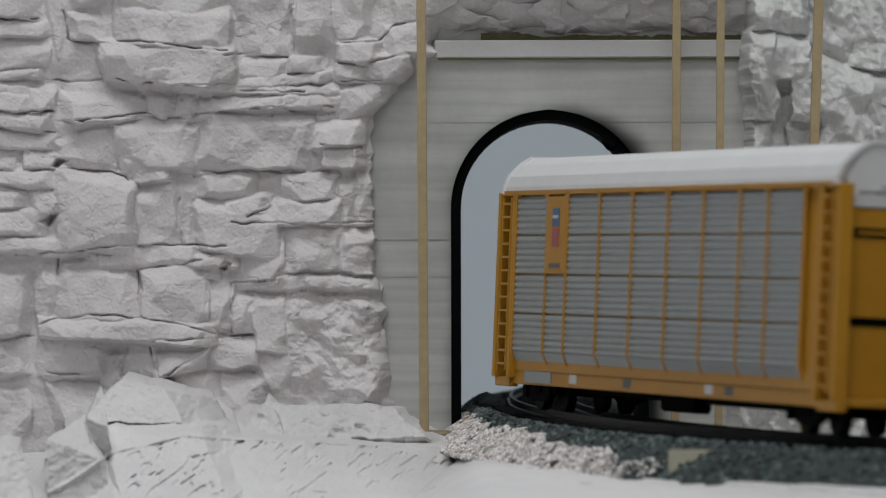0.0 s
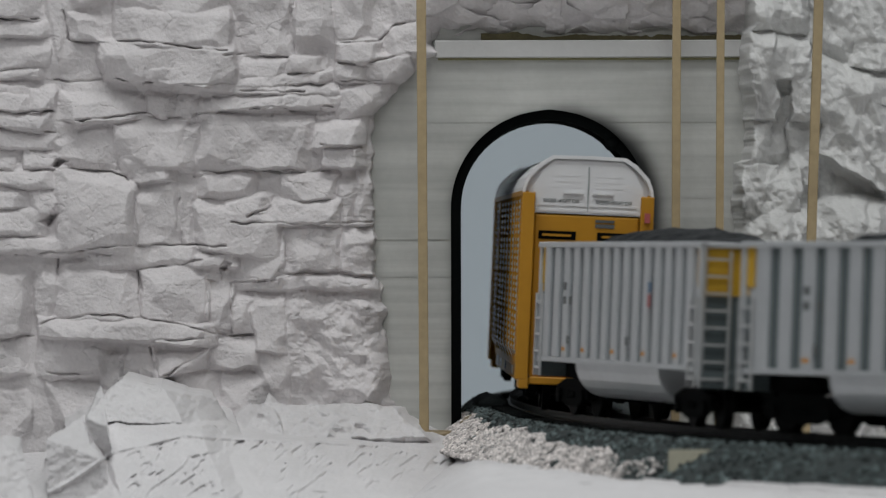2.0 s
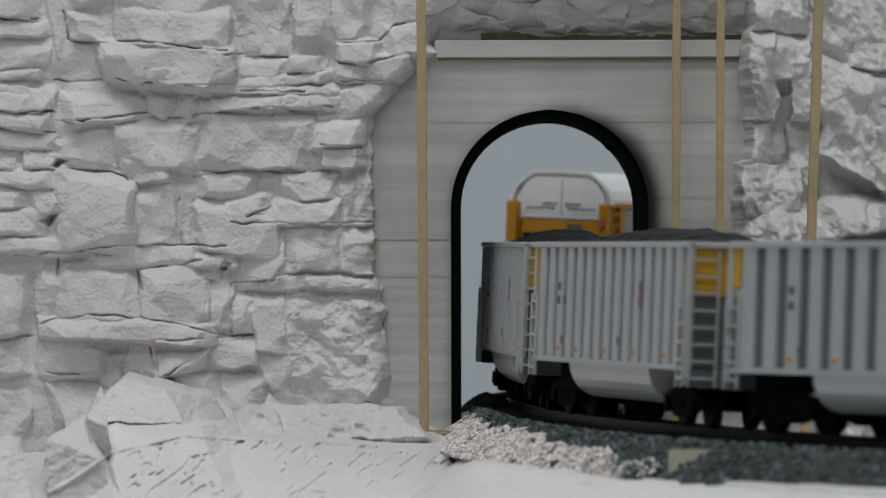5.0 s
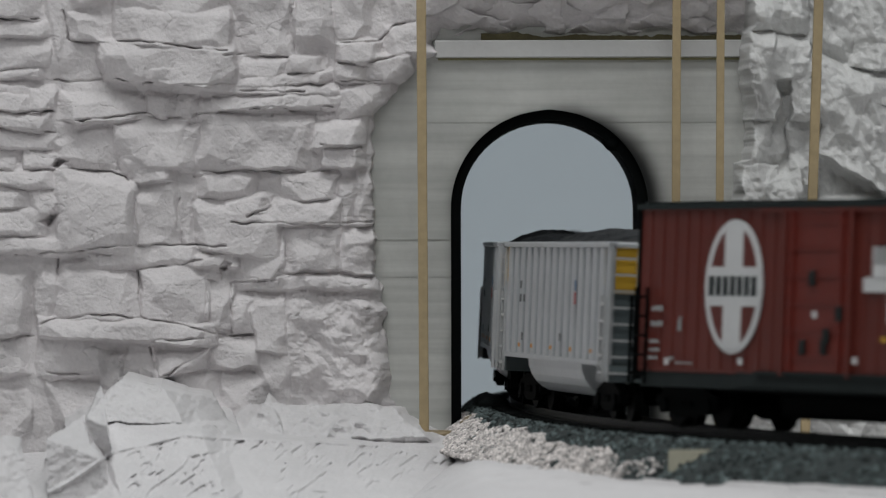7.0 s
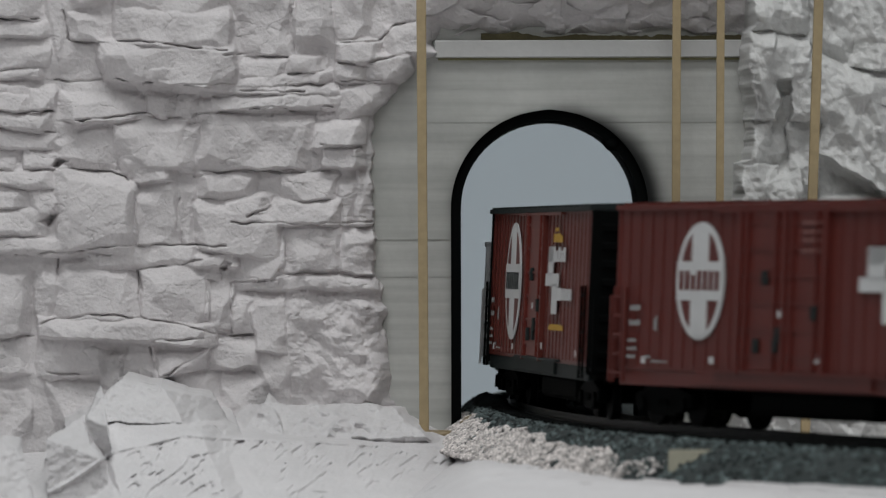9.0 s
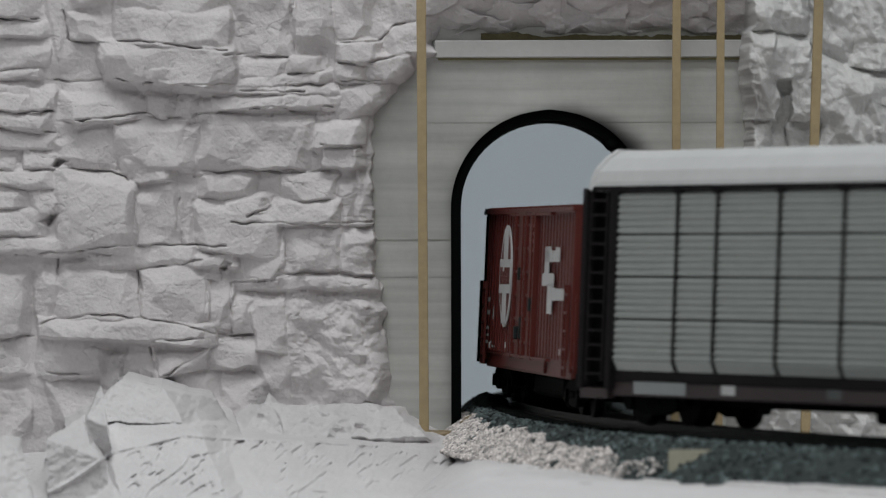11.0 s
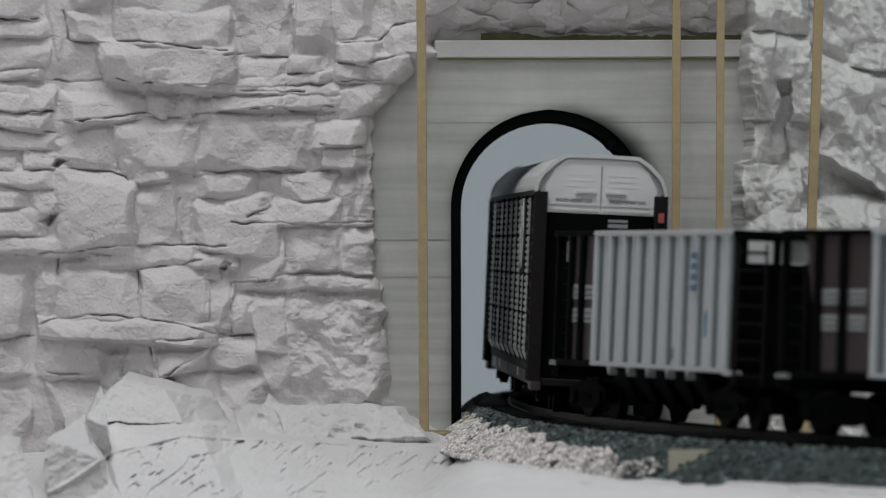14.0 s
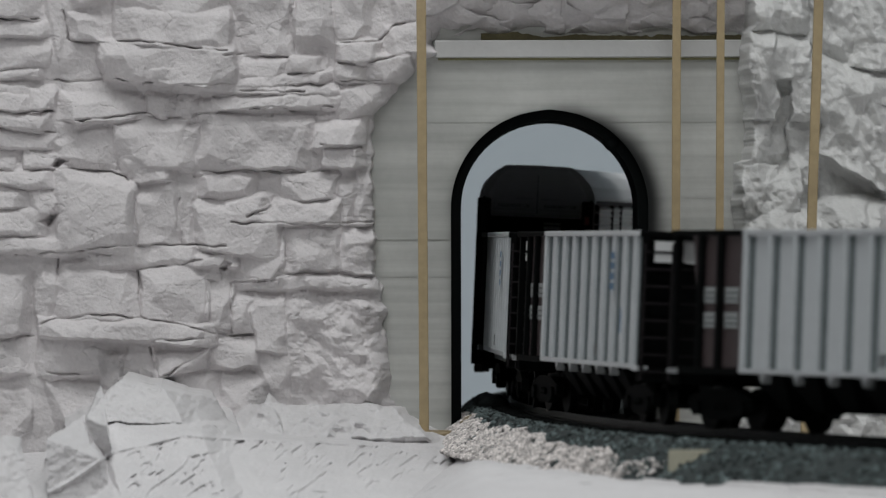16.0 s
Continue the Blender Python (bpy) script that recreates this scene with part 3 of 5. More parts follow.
    q = np.stack([i[:-1, :-1], i[1:, :-1], i[1:, 1:], i[:-1, 1:]], -1)[ok[:-1, :-1] & ok[1:, :-1] & ok[1:, 1:] & ok[:-1, 1:]]
    me = bpy.data.meshes.new("rock_slope")
    me.from_pydata(co.tolist(), [], q.tolist())
    me.polygons.foreach_set("use_smooth", [True] * len(me.polygons))
    me.materials.append(M_GROUND)
    tagged(new("rock_slope", me), "white plaster slope with boulders at the rock's foot", "rock slope", kind="structure")


# ---- the tunnel portal ----
AX, AV, AR = 973.0, 370.0, 175.0   # the arch: its middle, spring line and radius on the wall's drawing
PORTAL_Y = 1.650


def arch_outline(r, foot, n=28, wide=1.0):
    pts = [(gx(AX - r), gz(foot))]
    for i in range(n + 1):
        a = math.pi - math.pi * i / n
        pts.append((gx(AX + r * math.cos(a)), gz(AV - r * wide * math.sin(a))))
    pts.append((gx(AX + r), gz(foot)))
    return pts


def soot_concrete():
    """Painted concrete with an airbrushed black halo round the arch."""
    m = mat("portal_concrete", (0.53, 0.535, 0.51), 0.8, 0, 0.06, 500, 0.25, 45, stain=((0.38, 0.39, 0.365), 28, 0.45, 0.8))
    nt = m.node_tree
    b = nt.nodes["Principled BSDF"]
    col = b.inputs["Base Color"].links[0].from_socket
    tc = nt.nodes.new("ShaderNodeTexCoord")
    sep = nt.nodes.new("ShaderNodeSeparateXYZ")
    nt.links.new(tc.outputs["Object"], sep.inputs[0])

    def op(kind, a, b2):
        n = nt.nodes.new("ShaderNodeMath")
        n.operation = kind
        for i, s in enumerate((a, b2)):
            if isinstance(s, (int, float)):
                n.inputs[i].default_value = s
            else:
                nt.links.new(s, n.inputs[i])
        return n.outputs[0]
    # streaks along the boards
    mp = nt.nodes.new("ShaderNodeMapping")
    mp.inputs["Scale"].default_value = (14, 1, 420)
    nt.links.new(tc.outputs["Object"], mp.inputs["Vector"])
    st = nt.nodes.new("ShaderNodeTexNoise")
    st.inputs["Scale"].default_value, st.inputs["Detail"].default_value = 1.0, 5
    nt.links.new(mp.outputs[0], st.inputs["Vector"])
    sr = nt.nodes.new("ShaderNodeMapRange")
    sr.inputs["From Min"].default_value, sr.inputs["From Max"].default_value = 0.3, 0.7
    sr.inputs["To Min"].default_value, sr.inputs["To Max"].default_value = 0.86, 1.10
    nt.links.new(st.outputs["Fac"], sr.inputs["Value"])
    sc = nt.nodes.new("ShaderNodeVectorMath")
    sc.operation = "SCALE"
    nt.links.new(col, sc.inputs[0])
    nt.links.new(sr.outputs[0], sc.inputs["Scale"])
    col = sc.outputs[0]
    dx = op("SUBTRACT", sep.outputs[0], gx(AX))
    dz = op("MAXIMUM", op("SUBTRACT", sep.outputs[2], gz(AV)), 0.0)
    r = op("SQRT", op("ADD", op("MULTIPLY", dx, dx), op("MULTIPLY", dz, dz)), 0.0)
    leg = op("SUBTRACT", 1.0, op("MINIMUM", op("MAXIMUM", op("ADD", op("MULTIPLY", dx, 35.0), 0.1), 0.0), 1.0))
    r = op("ADD", r, op("MULTIPLY", leg, 0.0046))
    nz = nt.nodes.new("ShaderNodeTexNoise")
    nz.inputs["Scale"].default_value = 90
    nt.links.new(tc.outputs["Object"], nz.inputs["Vector"])
    r = op("ADD", r, op("MULTIPLY", op("SUBTRACT", nz.outputs["Fac"], 0.5), 0.0012))
    up = nt.nodes.new("ShaderNodeMapRange")
    up.inputs["From Min"].default_value, up.inputs["From Max"].default_value = AR * U * 1.0, (AR + 72) * U
    up.inputs["To Min"].default_value, up.inputs["To Max"].default_value = 1.0, 0.0
    up.interpolation_type = "SMOOTHERSTEP"
    nt.links.new(r, up.inputs["Value"])
    mx = nt.nodes.new("ShaderNodeMix")
    mx.data_type = "RGBA"
    nt.links.new(op("POWER", up.outputs[0], 2.6), mx.inputs["Factor"])
    nt.links.new(col, mx.inputs["A"])
    mx.inputs["B"].default_value = (0.006, 0.007, 0.007, 1)
    nt.links.new(mx.outputs["Result"], b.inputs["Base Color"])
    return m


M_PORTAL = soot_concrete()


def portal():
    """Board-marked concrete wall with an arched opening, a coping beam, a black lining."""
    root = tagged(new("tunnel_portal"), "grey concrete tunnel portal with soot-blackened arch", "tunnel portal", kind="structure")
    bm = bmesh.new()
    xl, xr, top, foot = gx(600), gx(1345), gz(98), gz(800)
    y0, y1 = PORTAL_Y, PORTAL_Y + 0.006
    # boards: each strip between two joint lines is cut round the arch
    rows = [98, 158, 186, 217, 250, 283, 318, 352, 384, 424, 456, 490, 524, 560, 596, 632, 668, 705, 742, 800]
    rs = random.Random(4)

    def half(z):
        v = V0 - (z - EYE.z) / U
        if v >= AV:
            return AR * U
        k = AR * AR - (AV - v) ** 2
        return math.sqrt(k) * U if k > 0 else -1
    for a, b in zip(rows, rows[1:]):
        za, zb = gz(a), gz(b)
        yy = y0 - rs.uniform(0, 0.00045)
        n = 8
        for side in (-1, 1):
            zs = [za + (zb - za) * i / n for i in range(n + 1)]
            inner = [gx(AX) + side * max(half(z), 0) for z in zs]
            outer = xl if side < 0 else xr
            pts = [(outer, za)] + list(zip(inner, zs)) + [(outer, zb)]
            clean = [p for i, p in enumerate(pts) if i == 0 or (abs(p[0] - pts[i - 1][0]) + abs(p[1] - pts[i - 1][1])) > 1e-7]
            bm = bmesh.new()
            prism(bm, clean, yy, y1, "y")
            part("board", bm, M_PORTAL, root)
    # the wall behind the joints
    bm = bmesh.new()
    for side in (-1, 1):
        zs = [gz(98) + (gz(800) - gz(98)) * i / 60 for i in range(61)]
        inner = [gx(AX) + side * max(half(z) + 0.0001, 0) for z in zs]
        outer = xl if side < 0 else xr
        pts = [(outer, zs[0])] + list(zip(inner, zs)) + [(outer, zs[-1])]
        clean = [p for i, p in enumerate(pts) if i == 0 or (abs(p[0] - pts[i - 1][0]) + abs(p[1] - pts[i - 1][1])) > 1e-7]
        prism(bm, clean, y0 + 0.00005, y1 - 0.0005, "y")
    part("joint", bm, M_PORTAL, root)
    part("coping_beam", box_bm(gx(770), xr, y0 - 0.0022, y1, gz(103), gz(72), bev=0.0003), mat("coping_paint", (0.56, 0.56, 0.55), 0.8, 0, 0.05, 500, 0.2, 40), root, "pale concrete coping beam")
    part("glue_line", box_bm(gx(776), xr, y0 - 0.0010, y0, gz(107), gz(103.2), bev=0.0001), mat("olive_glue", (0.27, 0.26, 0.13), 0.6, 0, 0.2, 400, 0.3, 60), root, "olive dried glue under the coping")
    # the closed tunnel behind, wider than its mouth
    bm = bmesh.new()
    ya, yb = y0 + 0.051, y0 + 0.172
    quad_box(bm, -0.014, 0.086, ya, yb, 0.088, 0.100)
    quad_box(bm, -0.020, -0.014, ya, yb, -0.04, 0.100)
    quad_box(bm, 0.086, 0.092, ya, yb, -0.04, 0.100)
    quad_box(bm, -0.020, gx(AX - AR - 1), ya - 0.004, ya, -0.04, 0.100)
    quad_box(bm, gx(AX + AR + 1), 0.092, ya - 0.004, ya, -0.04, 0.100)
    quad_box(bm, gx(AX - AR - 1), gx(AX + AR + 1), ya - 0.004, ya, gz(AV - AR - 1), 0.100)
    part("tunnel_wall", bm, M_LINER, root, "black inside of the tunnel")
    # added backing that keeps light from showing through above the coping
    part("gap_backing", box_bm(gx(690), xr, y0 + 0.0032, y1, gz(97), gz(20)), M_PORTAL, root)
    # lining
    bm = bmesh.new()
    a = arch_outline(AR + 1, 800)
    b = arch_outline(AR - 18, 800)
    n = len(a)
    for pa, pb, ya, yb in ((a, b, y0 + 0.002, y0 + 0.002), (b, b, y0 + 0.002, y0 + 0.050), (a, a, y0 + 0.002, y0 + 0.050), (a, b, y0 + 0.050, y0 + 0.050)):
        A = [bm.verts.new((p[0], ya, p[1])) for p in pa]
        Bv = [bm.verts.new((p[0], yb, p[1])) for p in pb]
        for i in range(n - 1):
            bm.faces.new((A[i], A[i + 1], Bv[i + 1], Bv[i]))
    part("lining", bm, M_LINER, root, "black-painted tunnel lining")
    # a lump of black filler on the lining's shoulder
    bm = bmesh.new()
    bmesh.ops.create_icosphere(bm, subdivisions=2, radius=1)
    for w in bm.verts:
        k = 1 + 0.25 * noise.noise(w.co * 2.1)
        w.co = Vector((gx(1086) + w.co.x * 0.0027 * k, y0 + 0.004 + w.co.y * 0.003, gz(254) + w.co.z * 0.0021 * k))
    part("filler_lump", bm, M_LINER, root, "lump of black filler", True)
    return root


def coping_strip():
    bm = bmesh.new()
    rs = random.Random(8)
    n = 90
    pts = []
    for i in range(n + 1):
        u = 852 + (1340 - 852) * i / n
        pts.append((gx(u), gz(72.5)))
    for i in range(n, -1, -1):
        u = 852 + (1340 - 852) * i / n
        hgt = 8 + 5 * noise.noise(Vector((u * 0.02, 1, 0))) + rs.uniform(0, 2) + (5 if u < 920 else 0)
        if 0.55 < ((u - 852) / 190) % 1 < 0.62:
            hgt = 6
        pts.append((gx(u), gz(72.5 - hgt)))
    prism(bm, pts, PORTAL_Y - 0.0012, PORTAL_Y + 0.004, "y")
    ob = new("coping_top_strip", finish("coping_top_strip", bm, M_STRIP))
    return tagged(ob, "dark brown-green strip along the coping", "trim", kind="structure")


# ---- ground and roadbed ----


def track_w():
    """Points of the line, for distances from the track."""
    ii = np.arange(-900, 760, 4)
    return np.array([LINE[i] for i in ii]), ii / 1000


def ground():
    xs = np.concatenate([np.arange(-1.2, -0.18, 0.05), np.arange(-0.18, 0.26, 0.0016), np.arange(0.26, 2.5, 0.05)])
    ys = np.concatenate([np.arange(0.45, 1.16, 0.05), np.arange(1.16, 1.78, 0.0022), np.arange(1.78, 2.62, 0.03)])
    X, Y = np.meshgrid(xs, ys)
    Z = -0.0103 + 0.0011 * fbm(X / 0.03, Y / 0.05, 300, 4) + 0.0004 * facets(X / 0.009, Y / 0.014, 301, 1.0) * 1.6
    Z -= 0.0003 * step((1.6 - Y) / 0.05) + 0.013 * step((0.012 - X) / 0.03) * step((1.66 - Y) / 0.05)
    Z -= 0.022 * step((Y - 1.70) / 0.05)
    P, S = track_w()
    # the ground dips under the roadbed
    d = np.full(X.shape, 9.0)
    for x, y, h in P[::2]:
        d = np.minimum(d, np.hypot(X - x, Y - y))
    Z = np.where(d < 0.030, np.minimum(Z, -0.0106), Z)
    n, m = X.shape
    co = np.stack([X, Y, Z], -1).reshape(-1, 3)
    i = np.arange(n * m).reshape(n, m)
    q = np.stack([i[:-1, :-1], i[:-1, 1:], i[1:, 1:], i[1:, :-1]], -1).reshape(-1, 4)
    me = bpy.data.meshes.new("ground")
    me.from_pydata(co.tolist(), [], q.tolist())
    me.polygons.foreach_set("use_smooth", [True] * len(me.polygons))
    me.materials.append(M_GROUND)
    tagged(new("ground", me), "white plaster ground with small pits and grey scuffs", "ground", kind="structure")


S0, S1 = -2.3, 1.75


def roadbed():
    bm = bmesh.new()
    prof = [(-0.036, -0.0125), (-0.021, -0.0032), (0.020, -0.0032), (0.034, -0.0125)]
    prev = None
    n = 640
    for i in range(n + 1):
        s = S0 + (S1 - S0) * i / n
        row = [bm.verts.new(along(s, w + 0.0012 * noise.noise(Vector((s * 60, w * 90, 0))), z)[0]) for w, z in prof]
        if prev:
            for a in range(3):
                bm.faces.new((prev[a], prev[a + 1], row[a + 1], row[a]))
        prev = row
    tagged(new("roadbed", finish("roadbed", bm, M_BED)), "dark grey ballast roadbed under the track", "roadbed", kind="structure")


def stones(name, label, material, count, seed, pick):
    """Loose stones on the roadbed's shoulders, as one mesh."""
    rs = random.Random(seed)
    base = bmesh.new()
    bmesh.ops.create_icosphere(base, subdivisions=1, radius=1)
    vv = [v.co.copy() for v in base.verts]
    ff = [[v.index for v in f.verts] for f in base.faces]
    base.free()
    co, fa = [], []
    while count:
        p = pick(rs)
        if p is None:
            continue
        at, size = p
        count -= 1
        q = Euler((rs.uniform(0, 6), rs.uniform(0, 6), rs.uniform(0, 6))).to_matrix()
        sx, sy, sz = (size * rs.uniform(0.65, 1.25) for _ in range(3))
        o = len(co)
        for v in vv:
            k = rs.uniform(0.75, 1.15)
            co.append(at + q @ Vector((v.x * sx * k, v.y * sy * k, v.z * sz * k)))
        fa += [[o + i for i in f] for f in ff]
    me = bpy.data.meshes.new(name)
    me.from_pydata([tuple(c) for c in co], [], fa)
    me.materials.append(material)
    tagged(new(name, me), label, "ballast", kind="stuff")


def bed_z(w):
    return -0.0032 if w < 0.020 else -0.0032 - (w - 0.020) * 0.66


def pick_pale(rs):
    s = rs.uniform(-0.335, -0.015)
    w = rs.uniform(0.0205, 0.0350)
    edge = 0.0228 + 0.005 * noise.noise(Vector((s * 45, 0, 3))) + max(0, (-0.16 - s)) * 0.035
    if w < edge or (s < -0.24 and rs.random() < (-0.24 - s) / 0.07) or noise.noise(Vector((s * 120, w * 260, 5))) > 0.38:
        return None
    return along(s, w, bed_z(w) + 0.0003)[0], rs.uniform(0.0003, 0.00075)


def pick_dark(rs):
    s = rs.uniform(-0.60, 0.10)
    w = rs.uniform(-0.034, 0.0335)
    edge = 0.0225 + 0.004 * noise.noise(Vector((s * 45, 0, 3))) + max(0, (-0.16 - s)) * 0.035
    if w > edge and -0.27 < s < -0.02 and rs.random() > 0.16:
        return None
    if s > -0.06 and w > 0.022:
        return None
    if abs(w) < 0.0155 and rs.random() < 0.6:
        return None
    return along(s, w, bed_z(abs(w)) + (0.0002 if abs(w) > 0.0155 else -0.0001))[0], rs.uniform(0.0004, 0.00085)


def rail(w):
    bm = bmesh.new()
    prof = [(-0.0011, -0.0022), (0.0011, -0.0022), (0.0011, -0.0018), (0.0003, -0.0016), (0.0003, -0.0006), (0.0005, -0.0005), (0.0005, 0), (-0.0005, 0), (-0.0005, -0.0005), (-0.0003, -0.0006), (-0.0003, -0.0016), (-0.0011, -0.0018)]
    prev = None
    n = 900
    for i in range(n + 1):
        s = S0 + (S1 - S0) * i / n
        row = [bm.verts.new(along(s, w + a, b)[0]) for a, b in prof]
        if prev:
            for k in range(len(prof)):
                bm.faces.new((prev[k], prev[(k + 1) % 12], row[(k + 1) % 12], row[k]))
        prev = row
    return bm


def track():
    root = tagged(new("railway_track"), "black model railway track with plastic sleepers", "railway track", kind="structure")
    part("rail", rail(0.00855), M_RAIL, root)
    part("rail", rail(-0.00855), M_RAIL, root)
    me = finish("sleeper", box_bm(-0.00115, 0.00115, -0.0148, 0.0148, -0.0042, -0.0021, bev=0.0002), M_TIE)
    s, k = -0.80, 0
    while s < 0.46:
        p, h = along(s)
        ob = new("sleeper", me)
        ob.parent = root
        ob.matrix_basis = Matrix.Translation(p) @ Matrix.Rotation(math.pi / 2 - h, 4, "Z") @ Matrix.Rotation(BANK, 4, "X")
        s += 0.0056


def pole(u0, v0, d0, u1, v1, d1, wide, label):
    """A square softwood stick from its foot (u1, v1, at depth d1) to its top."""
    a, b = Vector((gx(u1, d1), d1, gz(v1, d1))), Vector((gx(u0, d0), d0, gz(v0, d0)))
    bm = box_bm(-wide / 2, wide / 2, -wide / 2, wide / 2, 0, (b - a).length, bev=wide * 0.07)
    ob = new("wooden_pole", finish("wooden_pole", bm, M_WOOD))
    ob.matrix_world = Matrix.Translation(a) @ (b - a).to_track_quat("Z", "Y").to_matrix().to_4x4()
    return tagged(ob, label, "wooden pole", group="sticks that hold up the scenery")


def blob(name, label, cat, x, y, z, sx, sy, sz, material, seed):
    bm = bmesh.new()
    bmesh.ops.create_icosphere(bm, subdivisions=3, radius=1)
    for w in bm.verts:
        k = 1 + 0.3 * noise.noise(w.co * 1.7 + Vector((seed, 0, 0))) + 0.12 * noise.noise(w.co * 5 + Vector((seed, 3, 0)))
        w.co = Vector((x + w.co.x * sx * k, y + w.co.y * sy * k, z + w.co.z * sz * k))
    return tagged(new(name, finish(name, bm, material, True)), label, cat)


def room():
    """Plain walls, floor and ceiling far round the layout, and its sky board."""
    def slab(name, label, *a, m=M_WALL):
        tagged(new(name, finish(name, box_bm(*a), m)), label, name.split("_")[0], kind="structure")
    slab("floor", "plain grey room floor", -3, 3, -2.5, 3.5, -1.05, -1.0)
    slab("wall_north", "plain pale wall behind the layout", -3, 3, 3.5, 3.6, -1.0, 1.6)
    slab("wall_south", "plain pale wall of the room", -3, 3, -2.6, -2.5, -1.0, 1.6)
    slab("wall_west", "plain pale wall of the room", -3.1, -3, -2.5, 3.5, -1.0, 1.6)
    slab("wall_east", "plain pale wall of the room", 3, 3.1, -2.5, 3.5, -1.0, 1.6)
    slab("ceiling", "plain white ceiling", -3, 3, -2.5, 3.5, 1.6, 1.65)
    slab("backdrop", "pale blue-grey painted sky board behind the layout", -1.6, 1.6, 2.62, 2.64, -0.06, 0.75, m=M_SKY)


rock_face_west()
talus()
rock_face_east()
portal()
coping_strip()
ground()
roadbed()
track()
room()
pole(746, -60, 1.628, 750, 768, 1.628, 0.0026, "slim pale wooden stick beside the portal")
pole(1199, -60, 1.640, 1194, 776, 1.640, 0.0023, "slim pale wooden stick before the portal")
pole(1277, -60, 1.615, 1271, 776, 1.615, 0.0021, "slim pale wooden stick before the portal")
pole(1452, -60, 1.590, 1424, 775, 1.590, 0.0025, "slim leaning wooden stick before the rock")
blob("glue_blob", "tan dried glue at a wooden stick's foot", "glue", gx(775), 1.628, gz(768, 1.628), 0.006, 0.006, 0.0011, M_GLUE, 2)
blob("glue_blob", "tan dried glue and brown ground beside the lining", "glue", gx(846), 1.640, gz(748, 1.64), 0.0045, 0.005, 0.0022, M_GLUE, 5)

blob("dark_rubble", "black rubble heap beside the track inside the tunnel", "rubble", gx(868, 1.695), 1.695, gz(716, 1.695), 0.0050, 0.010, 0.0034, M_BED, 9)


def shim():
    bm = box_bm(-0.0080, 0.0080, -0.0012, 0.0012, -0.0042, 0.0016, bev=0.0003)
    ob = new("wooden_shim", finish("wooden_shim", bm, M_SHIM))
    ob.matrix_world = Matrix.Translation((0.0600, 1.385, -0.0054)) @ Matrix.Rotation(-0.15, 4, "Z") @ Matrix.Rotation(-0.35, 4, "X")
    tagged(ob, "small grey-tan wooden shim among the ballast", "wooden shim")


shim()
stones("pale_ballast", "loose whitish and pink ballast stones beside the track", M_STONE_W, 6500, 3, pick_pale)
stones("dark_ballast", "loose dark grey-green ballast stones along the track", M_STONE_D, 9500, 4, pick_dark)

# ---- the train ----


def plate(x0, x1, z0, z1, y, thick=0.00012):
    return box_bm(x0, x1, y - thick, y, z0, z1)


def mark(name, x0, x1, z0, z1, y, material, parent, label=""):
    """A flat piece of lettering or sign on a car's left side."""
    return part(name, plate(x0, x1, z0, z1, y + 0.00012), material, parent, label)


def truck_meshes():
    bm = bmesh.new()
    for side in (-1, 1):
        y0, y1 = side * 0.0108, side * 0.0128
        prism(bm, [(-0.0145, 0.0072), (-0.0145, 0.0046), (-0.010, 0.0038), (-0.005, 0.0022), (0.005, 0.0022), (0.010, 0.0038), (0.0145, 0.0046), (0.0145, 0.0072), (0.006, 0.0092), (-0.006, 0.0092)], min(y0, y1), max(y0, y1), "y")
        for x in (-0.0105, 0.0105):
            tube(bm, (x, 0.0048), 0.0018, side * 0.0128 - 0.0004, side * 0.0128 + 0.0008, "y", 10)
        for x in (-0.0022, 0, 0.0022):
            tube(bm, (x, 0.0052), 0.0009, side * 0.0128 - 0.0004, side * 0.0128 + 0.0006, "y", 8)
    quad_box(bm, -0.003, 0.003, -0.011, 0.011, 0.0046, 0.0088)
    frame_me = finish("truck_frame", bm, M_BLACK)
    bm = bmesh.new()
    for side in (-1, 1):
        tube(bm, (0, 0.0048), 0.0050, side * 0.0070, side * 0.0092, "y", 20)
        tube(bm, (0, 0.0048), 0.0055, side * 0.0070, side * 0.0074, "y", 20)
    tube(bm, (0, 0.0048), 0.0009, -0.0105, 0.0105, "y", 8)
    return frame_me, finish("wheelset", bm, M_WHEEL)


TRUCK_ME, WHEEL_ME = truck_meshes()


def running_gear(root, base):
    for x in (-base / 2, base / 2):
        t = part("truck", TRUCK_ME, None, root, "black cast truck side frames")
        t.location = (x, 0, 0)
        for dx in (-0.0105, 0.0105):
            w = part("wheelset", WHEEL_ME, None, t, "dark metal wheels on an axle")
            w.location = (dx, 0, 0)


def couplers(root, L):
    for sx in (-1, 1):
        bm = box_bm(sx * (L / 2 - 0.004), sx * (L / 2 + 0.0095), -0.0013, 0.0013, 0.0082, 0.0106, bev=0.0003)
        quad_box(bm, sx * (L / 2 + 0.0065), sx * (L / 2 + 0.0115), -0.0022, 0.0022, 0.0078, 0.0112)
        part("coupler", bm, M_BLACK, root)


def ladder(bm, x0, x1, y, z0, z1, n, r=0.00022):
    """Uprights and rungs of wire, in the plane y."""
    for x in (x0, x1):
        quad_box(bm, x - r, x + r, y - r, y + r, z0, z1)
    for i in range(n):
        z = z0 + (z1 - z0) * (i + 0.5) / n
        quad_box(bm, min(x0, x1), max(x0, x1), y - r, y + r, z - r, z + r)


def ladder_end(bm, x, y0, y1, z0, z1, n, r=0.00022):
    for y in (y0, y1):
        quad_box(bm, x - r, x + r, y - r, y + r, z0, z1)
    for i in range(n):
        z = z0 + (z1 - z0) * (i + 0.5) / n
        quad_box(bm, x - r, x + r, min(y0, y1), max(y0, y1), z - r, z + r)


